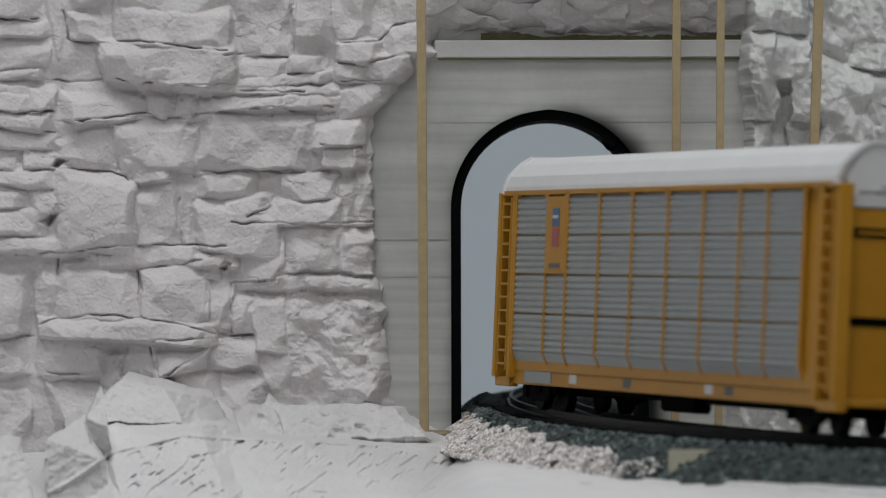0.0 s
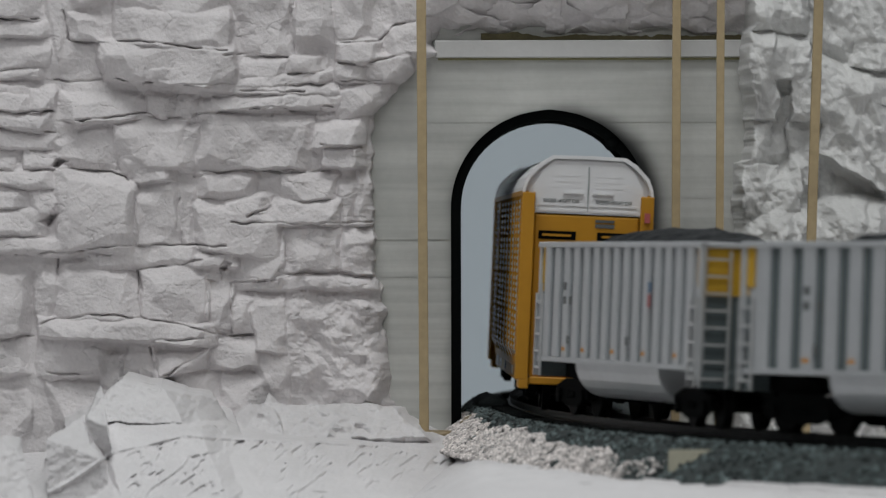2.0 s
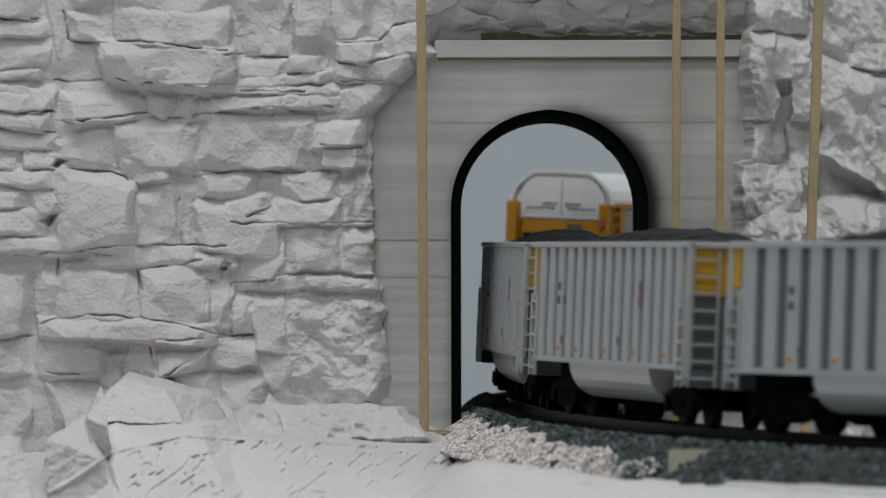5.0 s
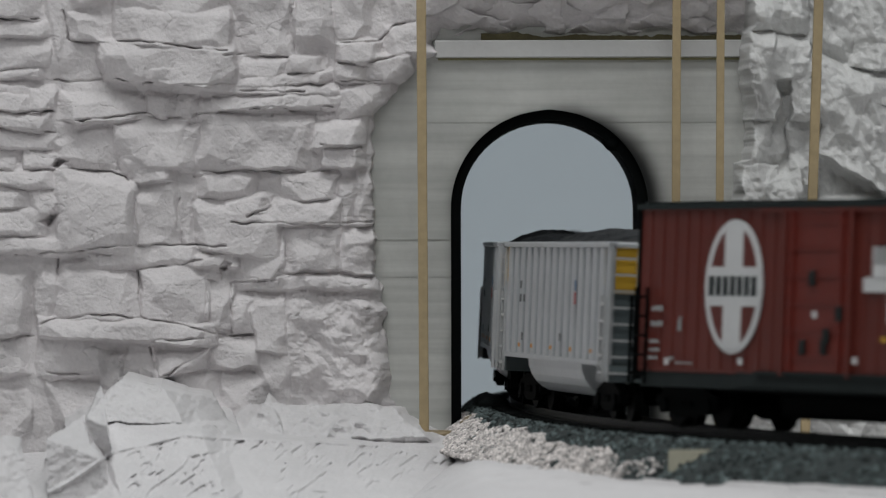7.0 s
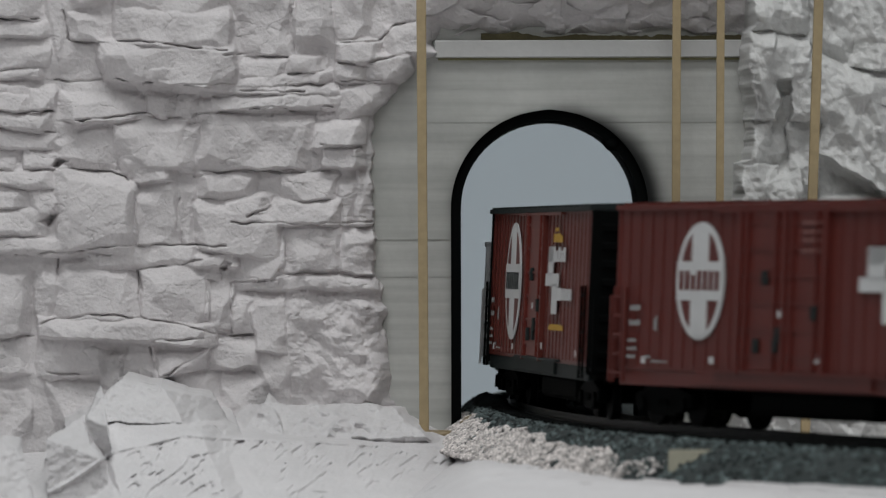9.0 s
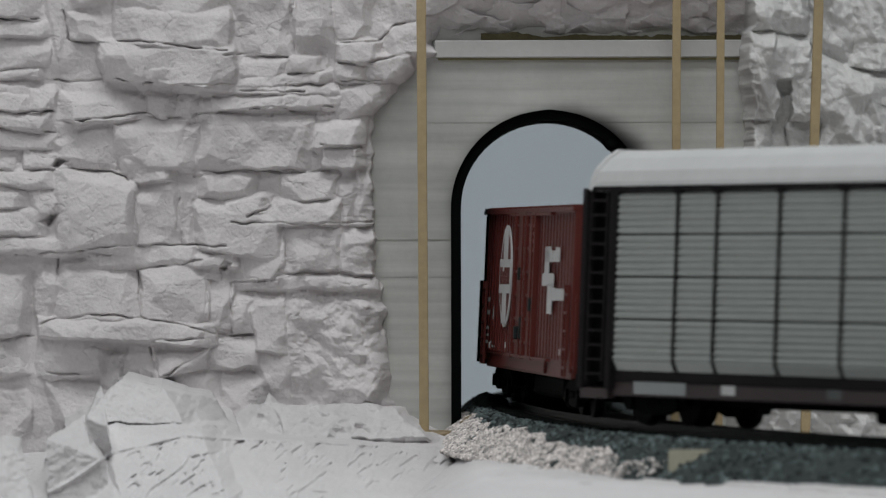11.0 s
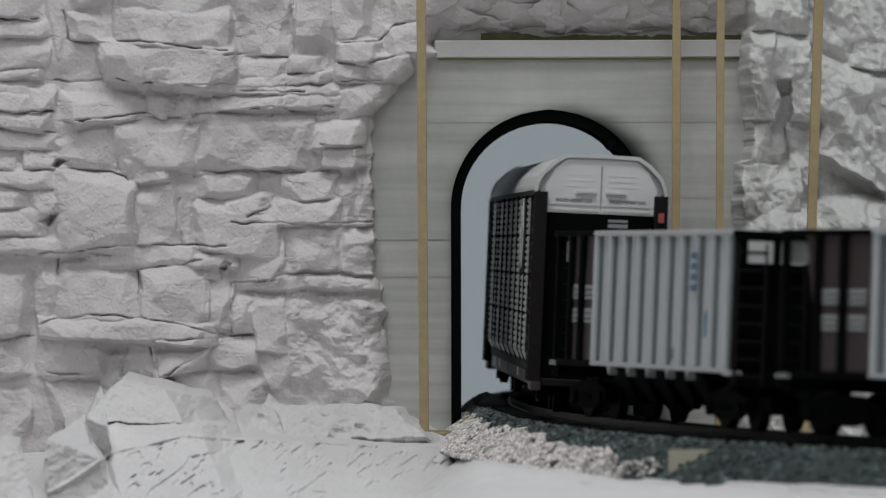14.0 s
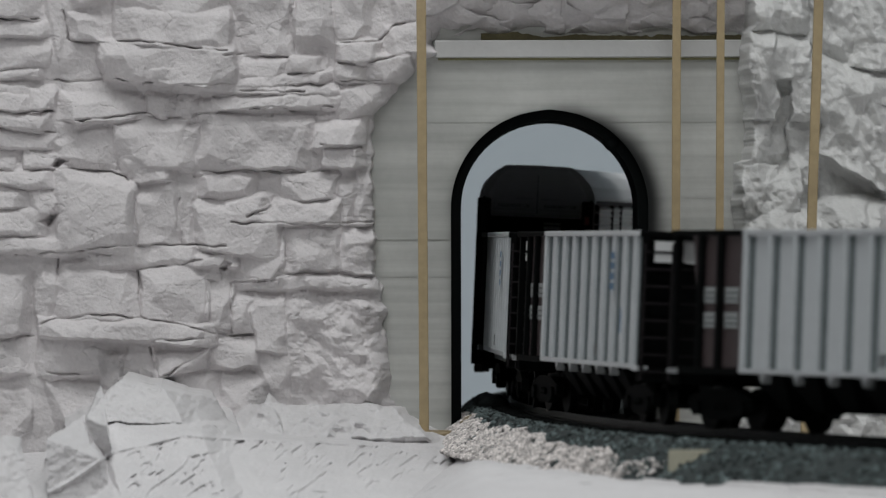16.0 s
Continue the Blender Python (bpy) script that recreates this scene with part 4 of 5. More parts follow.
def sign_text(words, x, y, z, wide, sx, parent):
    """Dark lettering on a car's end, read from outside; y is its middle."""
    cu = bpy.data.curves.new("lettering", "FONT")
    cu.body, cu.align_x, cu.extrude, cu.size = words, "CENTER", 0.02, 1.0
    tmp = bpy.data.objects.new("lettering", cu)
    me = bpy.data.meshes.new_from_object(tmp)
    bpy.data.objects.remove(tmp)
    xs = [v.co.x for v in me.vertices]
    k = wide / (max(xs) - min(xs))
    me.transform(Matrix.Diagonal((k, 0.00125, 0.003, 1)))
    me.materials.append(M_DECALG)
    ob = part("lettering", me, None, parent, "dark printed words")
    ob.matrix_basis = Matrix(((0, 0, sx, x), (sx, 0, 0, y), (0, 1, 0, z), (0, 0, 0, 1)))


# --- the tall covered car racks ---
A_L, A_W, A_BASE = 0.2723, 0.0172, 0.2129


def rack_panel(w, h, material, n=6):
    """A corrugated steel sheet, w by h, facing +y."""
    bm = bmesh.new()
    pr = []
    for i in range(n):
        a, b = h * i / n, h * (i + 1) / n
        k = b - a
        pr += [(0.0, a), (0.0004, a + 0.25 * k), (0.0004, a + 0.55 * k), (0.0, a + 0.8 * k)]
    pr.append((0.0, h - 0.0001))
    pts = pr + [(-0.0006, h - 0.0001), (-0.0006, 0)]
    prism(bm, pts, -w / 2, w / 2, "x")
    return finish("rack_panel", bm, material)


def roof_profile():
    half = [(0.0172, 0.0562), (0.0169, 0.0585), (0.0158, 0.0612), (0.0126, 0.0645), (0.0096, 0.0664), (0.0, 0.0666)]
    return half + [(-y, z) for y, z in half[-2::-1]]


def car_rack(name, label, frame_m, end_m, sill_m, panel_m, roof_m, logo_bay, gap_m):
    root = thing(name, label, "rail car", "cars of the model train")
    L, W = A_L, A_W
    zb, zt = 0.0108, 0.0566
    part("core", box_bm(-L / 2 + 0.010, L / 2 - 0.010, -W + 0.0018, W - 0.0018, zb - 0.001, zt, bev=0.0004), frame_m, root)
    # roof with its end rims
    pr = roof_profile()
    bm = bmesh.new()
    prism(bm, [(y * 0.985, z - 0.0002) for y, z in pr], -L / 2 + 0.0045, L / 2 - 0.0045, "x")
    roof = part("roof", bm, roof_m, root, "smooth cambered roof")
    for sx in (-1, 1):
        bm = bmesh.new()
        n = len(pr)
        inner = [(y * 0.955, 0.0545 + (z - 0.0545) * 0.945) for y, z in pr]
        for a, b in ((sx * (L / 2 - 0.0045), sx * (L / 2 - 0.0028)),):
            O0, O1 = [bm.verts.new((a, y, z + 0.0003)) for y, z in pr], [bm.verts.new((b, y, z + 0.0003)) for y, z in pr]
            I0, I1 = [bm.verts.new((a, *q)) for q in inner], [bm.verts.new((b, *q)) for q in inner]
            for i in range(n - 1):
                for p, q in ((O0, O1), (O1, I1), (I1, I0), (I0, O0)):
                    bm.faces.new((p[i], p[i + 1], q[i + 1], q[i]))
        part("roof_rim", bm, roof_m, roof)
    # bays: wide, narrow, five wide, narrow, wide, with a broader ladder bay behind them
    wide, mid, slim = 0.0285, 0.0276, 0.0180
    bays = [wide, slim, mid, mid, wide, mid, mid, 0.0202, 0.0255]
    rows = 4
    hz = (zt - 0.0006 - zb - 0.0042) / rows
    shapes = {b: rack_panel(b - 0.0011, hz - 0.00035, panel_m) for b in set(bays)}
    low = {}
    for b in set(bays):
        bm = bmesh.new()
        prism(bm, [(0.0, 0.0042), (0.0003, 0.0040), (-0.0016, 0.0002), (-0.0030, 0.0002), (-0.0012, 0.0042)], -(b - 0.0018) / 2, (b - 0.0018) / 2, "x")
        low[b] = finish("skirt_panel", bm, panel_m)
    post = bmesh.new()
    prism(post, [(0.0, zt), (0.0009, zt), (0.0009, zb + 0.0045), (-0.0008, zb), (-0.0020, zb), (0.0, zb + 0.004)], -0.00055, 0.00055, "x")
    quad_box(post, -0.0016, 0.0016, 0.0, 0.0011, zt - 0.0014, zt + 0.0003)
    post_me = finish("post", post, frame_m)
    for side in (1, -1):
        turn = Matrix.Identity(4) if side > 0 else Matrix.Rotation(math.pi, 4, "Z")
        x = L / 2 - 0.0155
        y = W - 0.0013
        for k in range(len(bays) + 1):
            ob = part("post", post_me, None, root)
            ob.matrix_basis = turn @ Matrix.Translation((x, y, 0))
            if k == len(bays):
                break
            b = bays[k]
            cx = x - b / 2
            for r in range(rows):
                if side > 0 and k == logo_bay and r >= 2:
                    continue
                ob = part("rack_panel", shapes[b], None, root)
                ob.matrix_basis = turn @ Matrix.Translation((cx, y + 0.00025, zb + 0.0042 + r * hz))
            ob = part("skirt_panel", low[b], None, root)
            ob.matrix_basis = turn @ Matrix.Translation((cx, y + 0.0003, zb))
            if side > 0 and k == logo_bay:
                z0 = zb + 0.0042 + 2 * hz
                sg = part("sign_plate", box_bm(cx - b / 2 + 0.0006, cx + b / 2 - 0.0006, y, y + 0.0010, z0, zt - 0.001, bev=0.0002), frame_m, root, "painted sign plate")
                yy = y + 0.00112
                if name.startswith("yellow"):
                    mark("blue_shield", cx - 0.0028, cx + 0.0028, zt - 0.0088, zt - 0.0042, yy, M_DECALB, sg)
                    mark("white_bar", cx - 0.0024, cx + 0.0024, zt - 0.0068, zt - 0.0060, yy + 0.0001, M_DECALW, sg)
                    mark("red_bar", cx - 0.0028, cx + 0.0028, zt - 0.0142, zt - 0.0094, yy, M_DECALR, sg)
                    mark("number_bar", cx - 0.0046, cx + 0.0046, zt - 0.0196, zt - 0.0184, yy, M_DECALG, sg)
                else:
                    for rad, mm, off in ((1.0, M_DECALW, 0), (0.72, panel_m, 0.0001)):
                        bm = bmesh.new()
                        zc = zt - 0.0105
                        prism(bm, [(cx + 0.0042 * rad * math.cos(6.2832 * i / 24), zc + 0.0092 * rad * math.sin(6.2832 * i / 24)) for i in range(24)], yy - 0.0001, yy + 0.0001 + off, "y")
                        part("oval_sign", bm, mm, sg)
                    mark("oval_cross", cx - 0.0010, cx + 0.0010, zc - 0.007, zc + 0.007, yy + 0.0003, M_DECALW, sg)
                    mark("oval_cross", cx - 0.0034, cx + 0.0034, zc - 0.0014, zc + 0.0014, yy + 0.0004, M_DECALW, sg)
            x -= b
        # top rail, sill
        part("top_rail", box_bm(-L / 2 + 0.004, L / 2 - 0.004, side * (W - 0.0016), side * (W - 0.0002), zt - 0.0006, zt + 0.0006), frame_m, root)
        part("side_sill", box_bm(-L / 2 + 0.012, L / 2 - 0.012, side * (W - 0.0036), side * (W - 0.0022), 0.0064, zb + 0.0006, bev=0.0002), sill_m, root, "deep side sill")
    for px, pm in ((0.098, M_DECALG), (0.066, M_DECALW), (-0.06, M_DECALG), (-0.045, M_DECALW), (0.02, M_DECALG)):
        mark("sill_label", px, px + 0.006, 0.0075, 0.0098, W - 0.0022, pm, root)
    mark("sill_plate", 0.088, 0.112, 0.0070, 0.0104, W - 0.0021, M_PANEL, root, "grey stencil plate")
    # ends: corner posts with ladders, doors, coupler platform
    for sx in (-1, 1):
        xe = sx * L / 2
        for side in (-1, 1):
            lo, hi = sorted((xe, xe - sx * 0.0022))
            c = part("corner_post", box_bm(lo, hi, *sorted((side * W, side * (W - 0.0034))), zb - 0.0028, zt + 0.0002, bev=0.0002), frame_m, root)
            lo, hi = sorted((xe - sx * 0.0128, xe - sx * 0.0150))
            part("inner_post", box_bm(lo, hi, *sorted((side * (W - 0.0002), side * (W - 0.0030))), zb - 0.0028, zt, bev=0.0002), frame_m, root)
            lo, hi = sorted((xe - sx * 0.002, xe - sx * 0.0135))
            # the yellow rack's front web is black, painted for the shade in the gap
            part("end_web", box_bm(lo, hi, *sorted((side * (W - 0.0026), side * (W - 0.0034))), zb - 0.001, zt), end_m if name.startswith("yellow") and sx < 0 else M_BLACK, root)
            bm = bmesh.new()
            ladder(bm, xe - sx * 0.0042, xe - sx * 0.0115, side * (W - 0.0004), zb - 0.001, zt - 0.001, 13, 0.0003)
            part("ladder", bm, frame_m, c)
            lo, hi = sorted((xe, xe - sx * 0.0135))
            part("corner_foot", box_bm(lo, hi, *sorted((side * (W - 0.001), side * (W - 0.0036))), 0.0056, zb - 0.0026, bev=0.0003), sill_m, root)
        lo, hi = sorted((xe - sx * 0.0035, xe - sx * 0.0085))
        lower = part("end_door", box_bm(lo, hi, -W + 0.0036, W - 0.0036, zb - 0.002, 0.0512, bev=0.0003), end_m, root, "lower end door")
        xo = xe - sx * 0.0035
        upper = bmesh.new()
        prof = [(y * 0.95, 0.0516 + (z - 0.0562) * 1.36) for y, z in roof_profile()]
        prof = [(max(-0.0144, min(0.0144, y)), z) for y, z in prof]
        prism(upper, prof, *sorted((xo, xo - sx * 0.003)), "x")
        up = part("upper_door", upper, M_WHITE, root, "upper end doors")
        o = sorted((xo, xo + sx * 0.00025))
        for q in (-1, 1):
            y0, y1 = sorted((q * 0.0006, q * 0.0128))
            part("door_rib", box_bm(*o, y0, y1, 0.0536, 0.0540), roof_m, up)
            part("door_rib", box_bm(*o, y0, y1, 0.0521, 0.0526), roof_m, up)
            sign_text("EXCESS HEIGHT CAR", xo + sx * 0.00012, q * 0.0069, 0.0545, 0.0094, sx, up)
            part("door_handle", box_bm(*sorted((xo, xo + sx * 0.0008)), *sorted((q * 0.0012, q * 0.0065)), 0.0568, 0.0573), roof_m, up)
            for k in range(3):
                part("rivet_row", box_bm(*sorted((xo, xo + sx * 0.00008)), *sorted((q * 0.002, q * 0.0092)), 0.0584 + k * 0.0015, 0.0586 + k * 0.0015), M_WHITE, up)
            # black plates on the door put the shade of its recessed slots into colour
            part("door_slot_shade", box_bm(*o, *sorted((q * 0.0028, q * 0.0125)), 0.0448, 0.0470), M_BLACK, lower)
            part("slot_bar", box_bm(*sorted((xo, xo + sx * 0.0005)), *sorted((q * 0.0040, q * 0.0115)), 0.0456, 0.0462), end_m, lower)
            part("door_slot_shade", box_bm(*o, *sorted((q * 0.0028, q * 0.0125)), 0.0250, 0.0270), M_BLACK, lower)
        part("door_split", box_bm(*o, -0.00015, 0.00015, 0.0526, 0.064), M_PANEL, up)
        part("notice_bar", box_bm(*o, *sorted((-0.0072, -0.0022)), 0.0482, 0.0492), M_DECALG if name.startswith("yellow") else M_PANEL, lower)
        part("notice_bar", box_bm(*o, *sorted((-0.0072, -0.0022)), 0.0496, 0.0503), M_DECALG if name.startswith("yellow") else M_PANEL, lower)
        part("end_platform", box_bm(*sorted((xe - sx * 0.001, xe - sx * 0.014)), -W + 0.0036, W - 0.0036, 0.0068, zb - 0.002, bev=0.0003), end_m if name.startswith("yellow") else frame_m, root)
        part("red_marker", box_bm(*sorted((xe, xe + sx * 0.0012)), -W + 0.001, -W + 0.0024, 0.050, 0.0525), M_DECALR, root)
    part("underframe", box_bm(-L / 2 + 0.03, L / 2 - 0.03, -0.006, 0.006, 0.0046, zb, bev=0.0004), M_BLACK, root)
    part("brake_gear", box_bm(-0.012, 0.016, 0.004, 0.0085, 0.0022, 0.0066, bev=0.0008), M_BLACK, root)
    running_gear(root, A_BASE)
    couplers(root, L)
    return root


# --- open coal cars ---
C_L, C_W, C_BASE = 0.1365 + 0.006, 0.0178, 0.1038


def coal_car():
    root = thing("coal_gondola", "silver ribbed coal gondola heaped with coal, yellow end panels", "rail car", "cars of the model train")
    L, W = 0.1400, C_W
    zb, zt = 0.0136, 0.0437
    xb = L / 2 - 0.0125     # bulkheads stand inside the end frames
    body = bmesh.new()
    for s in (-1, 1):
        quad_box(body, -L / 2 + 0.0005, L / 2 - 0.0005, *sorted((s * (W - 0.0013), s * (W - 0.0020))), zb, zt)
    for s in (-1, 1):
        A = [(s * xb, zt), (s * (xb + 0.0007), zt), (s * (xb - 0.012), zb), (s * (xb - 0.0127), zb)]
        prism(body, A, -W + 0.0015, W - 0.0015, "y")
    quad_box(body, -L / 2 + 0.004, L / 2 - 0.004, -W + 0.002, W - 0.002, zb - 0.0002, zb + 0.0008)
    part("body", body, M_SILVER, root, "silver painted body sheets")
    rib = finish("side_rib", box_bm(-0.0023, 0.0023, -0.0004, 0.0011, zb + 0.0008, zt - 0.0012, bev=0.0003), M_SILVER)
    # dark strip on the sheet: the shade between two ribs, put into colour
    dark = finish("bay_shade", box_bm(-0.0021, 0.0021, -0.0002, 0.0003, zb + 0.0012, zt - 0.0014), M_GREYBLUE)
    n = 14
    for side in (1, -1):
        turn = Matrix.Identity(4) if side > 0 else Matrix.Rotation(math.pi, 4, "Z")
        p = (L - 0.017) / n
        for i in range(n + 1):
            ob = part("side_rib", rib, None, root)
            x = -L / 2 + 0.0085 + p * i
            ob.matrix_basis = turn @ Matrix.Translation((x, W - 0.0011, 0))
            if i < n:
                ob = part("bay_shade", dark, None, root, "dark grey strip painted as shade between ribs")
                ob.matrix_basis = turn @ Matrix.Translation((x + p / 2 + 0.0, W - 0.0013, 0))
        part("top_rail", box_bm(-L / 2, L / 2, *sorted((side * (W + 0.0003), side * (W - 0.0024))), zt - 0.0014, zt, bev=0.0003), M_SILVER, root)
        part("bottom_rail", box_bm(-L / 2 + 0.002, L / 2 - 0.002, *sorted((side * (W + 0.0000), side * (W - 0.0016))), zb - 0.0003, zb + 0.0010, bev=0.0002), M_SILVER, root)
        for sx in (-1, 1):
            bm = box_bm(*sorted((sx * (L / 2 - 0.0040), sx * (L / 2 - 0.0005))), *sorted((side * (W - 0.0012), side * (W - 0.0008))), zt - 0.0105, zt - 0.0014)
            part("side_flash", bm, M_DECALY, root, "yellow paint flash")
            bm = bmesh.new()
            ladder(bm, sx * (L / 2 - 0.0005), sx * (L / 2 - 0.0055), side * (W + 0.0002), zb - 0.004, zb + 0.017, 5, 0.0003)
            part("side_ladder", bm, M_STEEL, root)
        for i in (1, 4, 7, 10, 12):
            x = side * (-L / 2 + 0.0085 + p * i)
            part("reflector", box_bm(x - 0.0011, x + 0.0011, *sorted((side * (W + 0.0000), side * (W + 0.00016))), zb + 0.0026, zb + 0.0036), M_ORANGE, root)
        for k, (x, z0, z1, ww, mm) in enumerate(((0.044, 0.0315, 0.0335, 0.0022, M_DECALG), (0.044, 0.0280, 0.0300, 0.0022, M_DECALG), (0.039, 0.0280, 0.0300, 0.0022, M_DECALG), (-0.030, 0.0315, 0.034, 0.0022, M_DECALB), (-0.030, 0.028, 0.0310, 0.0022, M_DECALR), (0.040, 0.018, 0.020, 0.002, M_DECALG), (-0.012, 0.0185, 0.0205, 0.002, M_DECALG))):
            part("lettering_bar", box_bm(side * x - ww / 2, side * x + ww / 2, *sorted((side * (W + 0.00002), side * (W + 0.00014))), z0, z1), mm, root)
    for sx in (-1, 1):
        xe = sx * L / 2
        part("end_sill", box_bm(*sorted((xe, xe - sx * 0.002)), -W + 0.001, W - 0.001, zb - 0.0042, zb, bev=0.0003), M_GREYBLUE, root)
        part("end_top_rail", box_bm(*sorted((xe, xe - sx * 0.0016)), -W, W, zt - 0.0014, zt, bev=0.0003), M_SILVER, root)
        part("end_sheet", box_bm(*sorted((xe - sx * 0.0012, xe - sx * 0.0018)), -W + 0.001, W - 0.001, zt - 0.0125, zt - 0.0014), M_DECALY, root, "yellow end sheet")
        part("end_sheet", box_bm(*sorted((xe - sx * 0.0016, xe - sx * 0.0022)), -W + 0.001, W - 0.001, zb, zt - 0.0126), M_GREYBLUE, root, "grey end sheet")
        for y in (-W + 0.0008, W - 0.0008, -0.004, 0.004):
            part("end_post", box_bm(*sorted((xe, xe - sx * 0.0014)), y - 0.0006, y + 0.0006, zb - 0.002, zt - 0.001), M_SILVER, root)
        bm = bmesh.new()
        ladder_end(bm, xe + sx * 0.0004, W - 0.0008, W - 0.0075, zb - 0.004, zt - 0.002, 8, 0.0003)
        part("end_ladder", bm, M_STEEL, root)
        bm = bmesh.new()
        prism(bm, [(sx * (L / 2 - 0.002), zb), (sx * (L / 2 - 0.014), zb), (sx * (L / 2 - 0.022), zb - 0.003), (sx * (L / 2 - 0.022), zb - 0.0045), (sx * (L / 2 - 0.002), zb - 0.0042)], -0.010, 0.010, "y")
        part("bolster", bm, M_BLACK, root)
    # rounded tubs between the trucks
    for side in (-1, 1):
        bm = bmesh.new()
        pts = [(side * (0.0085 + 0.0082 * math.cos(a)), zb + 0.0002 + 0.0088 * math.sin(a)) for a in [-math.pi * k / 12 for k in range(13)]]
        prism(bm, pts, -0.036, 0.036, "x")
        part("tub_bottom", bm, M_SILVER, root, "rounded bright tub bottom", True).data.polygons.foreach_set("use_smooth", [False] * 15)
    # coal heap
    bm = bmesh.new()
    nx, ny = 64, 18
    grid = []
    for i in range(nx + 1):
        row = []
        for j in range(ny + 1):
            a, b = i / nx * 2 - 1, j / ny * 2 - 1
            k = max(0.0, 1 - abs(a) ** 3.0) ** 0.8 * max(0.0, 1 - abs(b) ** 2.2)
            z = zt - 0.0028 + 0.0066 * k + 0.0007 * noise.noise(Vector((a * 28, b * 9, 0))) + 0.0008 * noise.noise(Vector((a * 9, b * 3, 4)))
            row.append(bm.verts.new((a * (xb - 0.001), b * (W - 0.0024), z)))
        grid.append(row)
    for i in range(nx):
        for j in range(ny):
            bm.faces.new((grid[i][j], grid[i + 1][j], grid[i + 1][j + 1], grid[i][j + 1]))
    part("coal_load", bm, M_COAL, root, "heaped black coal load")
    running_gear(root, C_BASE)
    couplers(root, L)
    return root


# --- box cars ---
B_L, B_W, B_BASE = 0.176, 0.0173, 0.1374


def letter_row(x0, x1, z0, z1, y, material, parent, n):
    """Small plain bars in a row, in place of letters."""
    p = (x1 - x0) / n
    rs = random.Random(int(abs(x0) * 1e6) + n)
    for k in range(n):
        low = rs.choice((0.0, 0.0, 0.22)) * (z1 - z0)
        mark("letter_bar", x0 + p * k + p * 0.13, x0 + p * (k + 1) - p * 0.13, z0, z1 - low, y, material, parent)


def emblem(y, material, parent, shift):
    """A stepped block emblem of bars, its letters left out."""
    for x0, x1, z0, z1 in ((-0.0330, -0.0225, 0.0384, 0.0425), (-0.0300, -0.0218, 0.0350, 0.0425), (-0.0400, -0.0180, 0.0323, 0.0356), (-0.0380, -0.0290, 0.0252, 0.0330), (-0.0440, -0.0385, 0.0287, 0.0320)):
        mark("emblem_bar", x0 + shift, x1 + shift, z0, z1, y, material, parent)
    letter_row(-0.0502 + shift, -0.0328 + shift, 0.0386, 0.0423, y, material, parent, 4)
    letter_row(-0.0620 + shift, -0.0438 + shift, 0.0288, 0.0318, y, material, parent, 5)


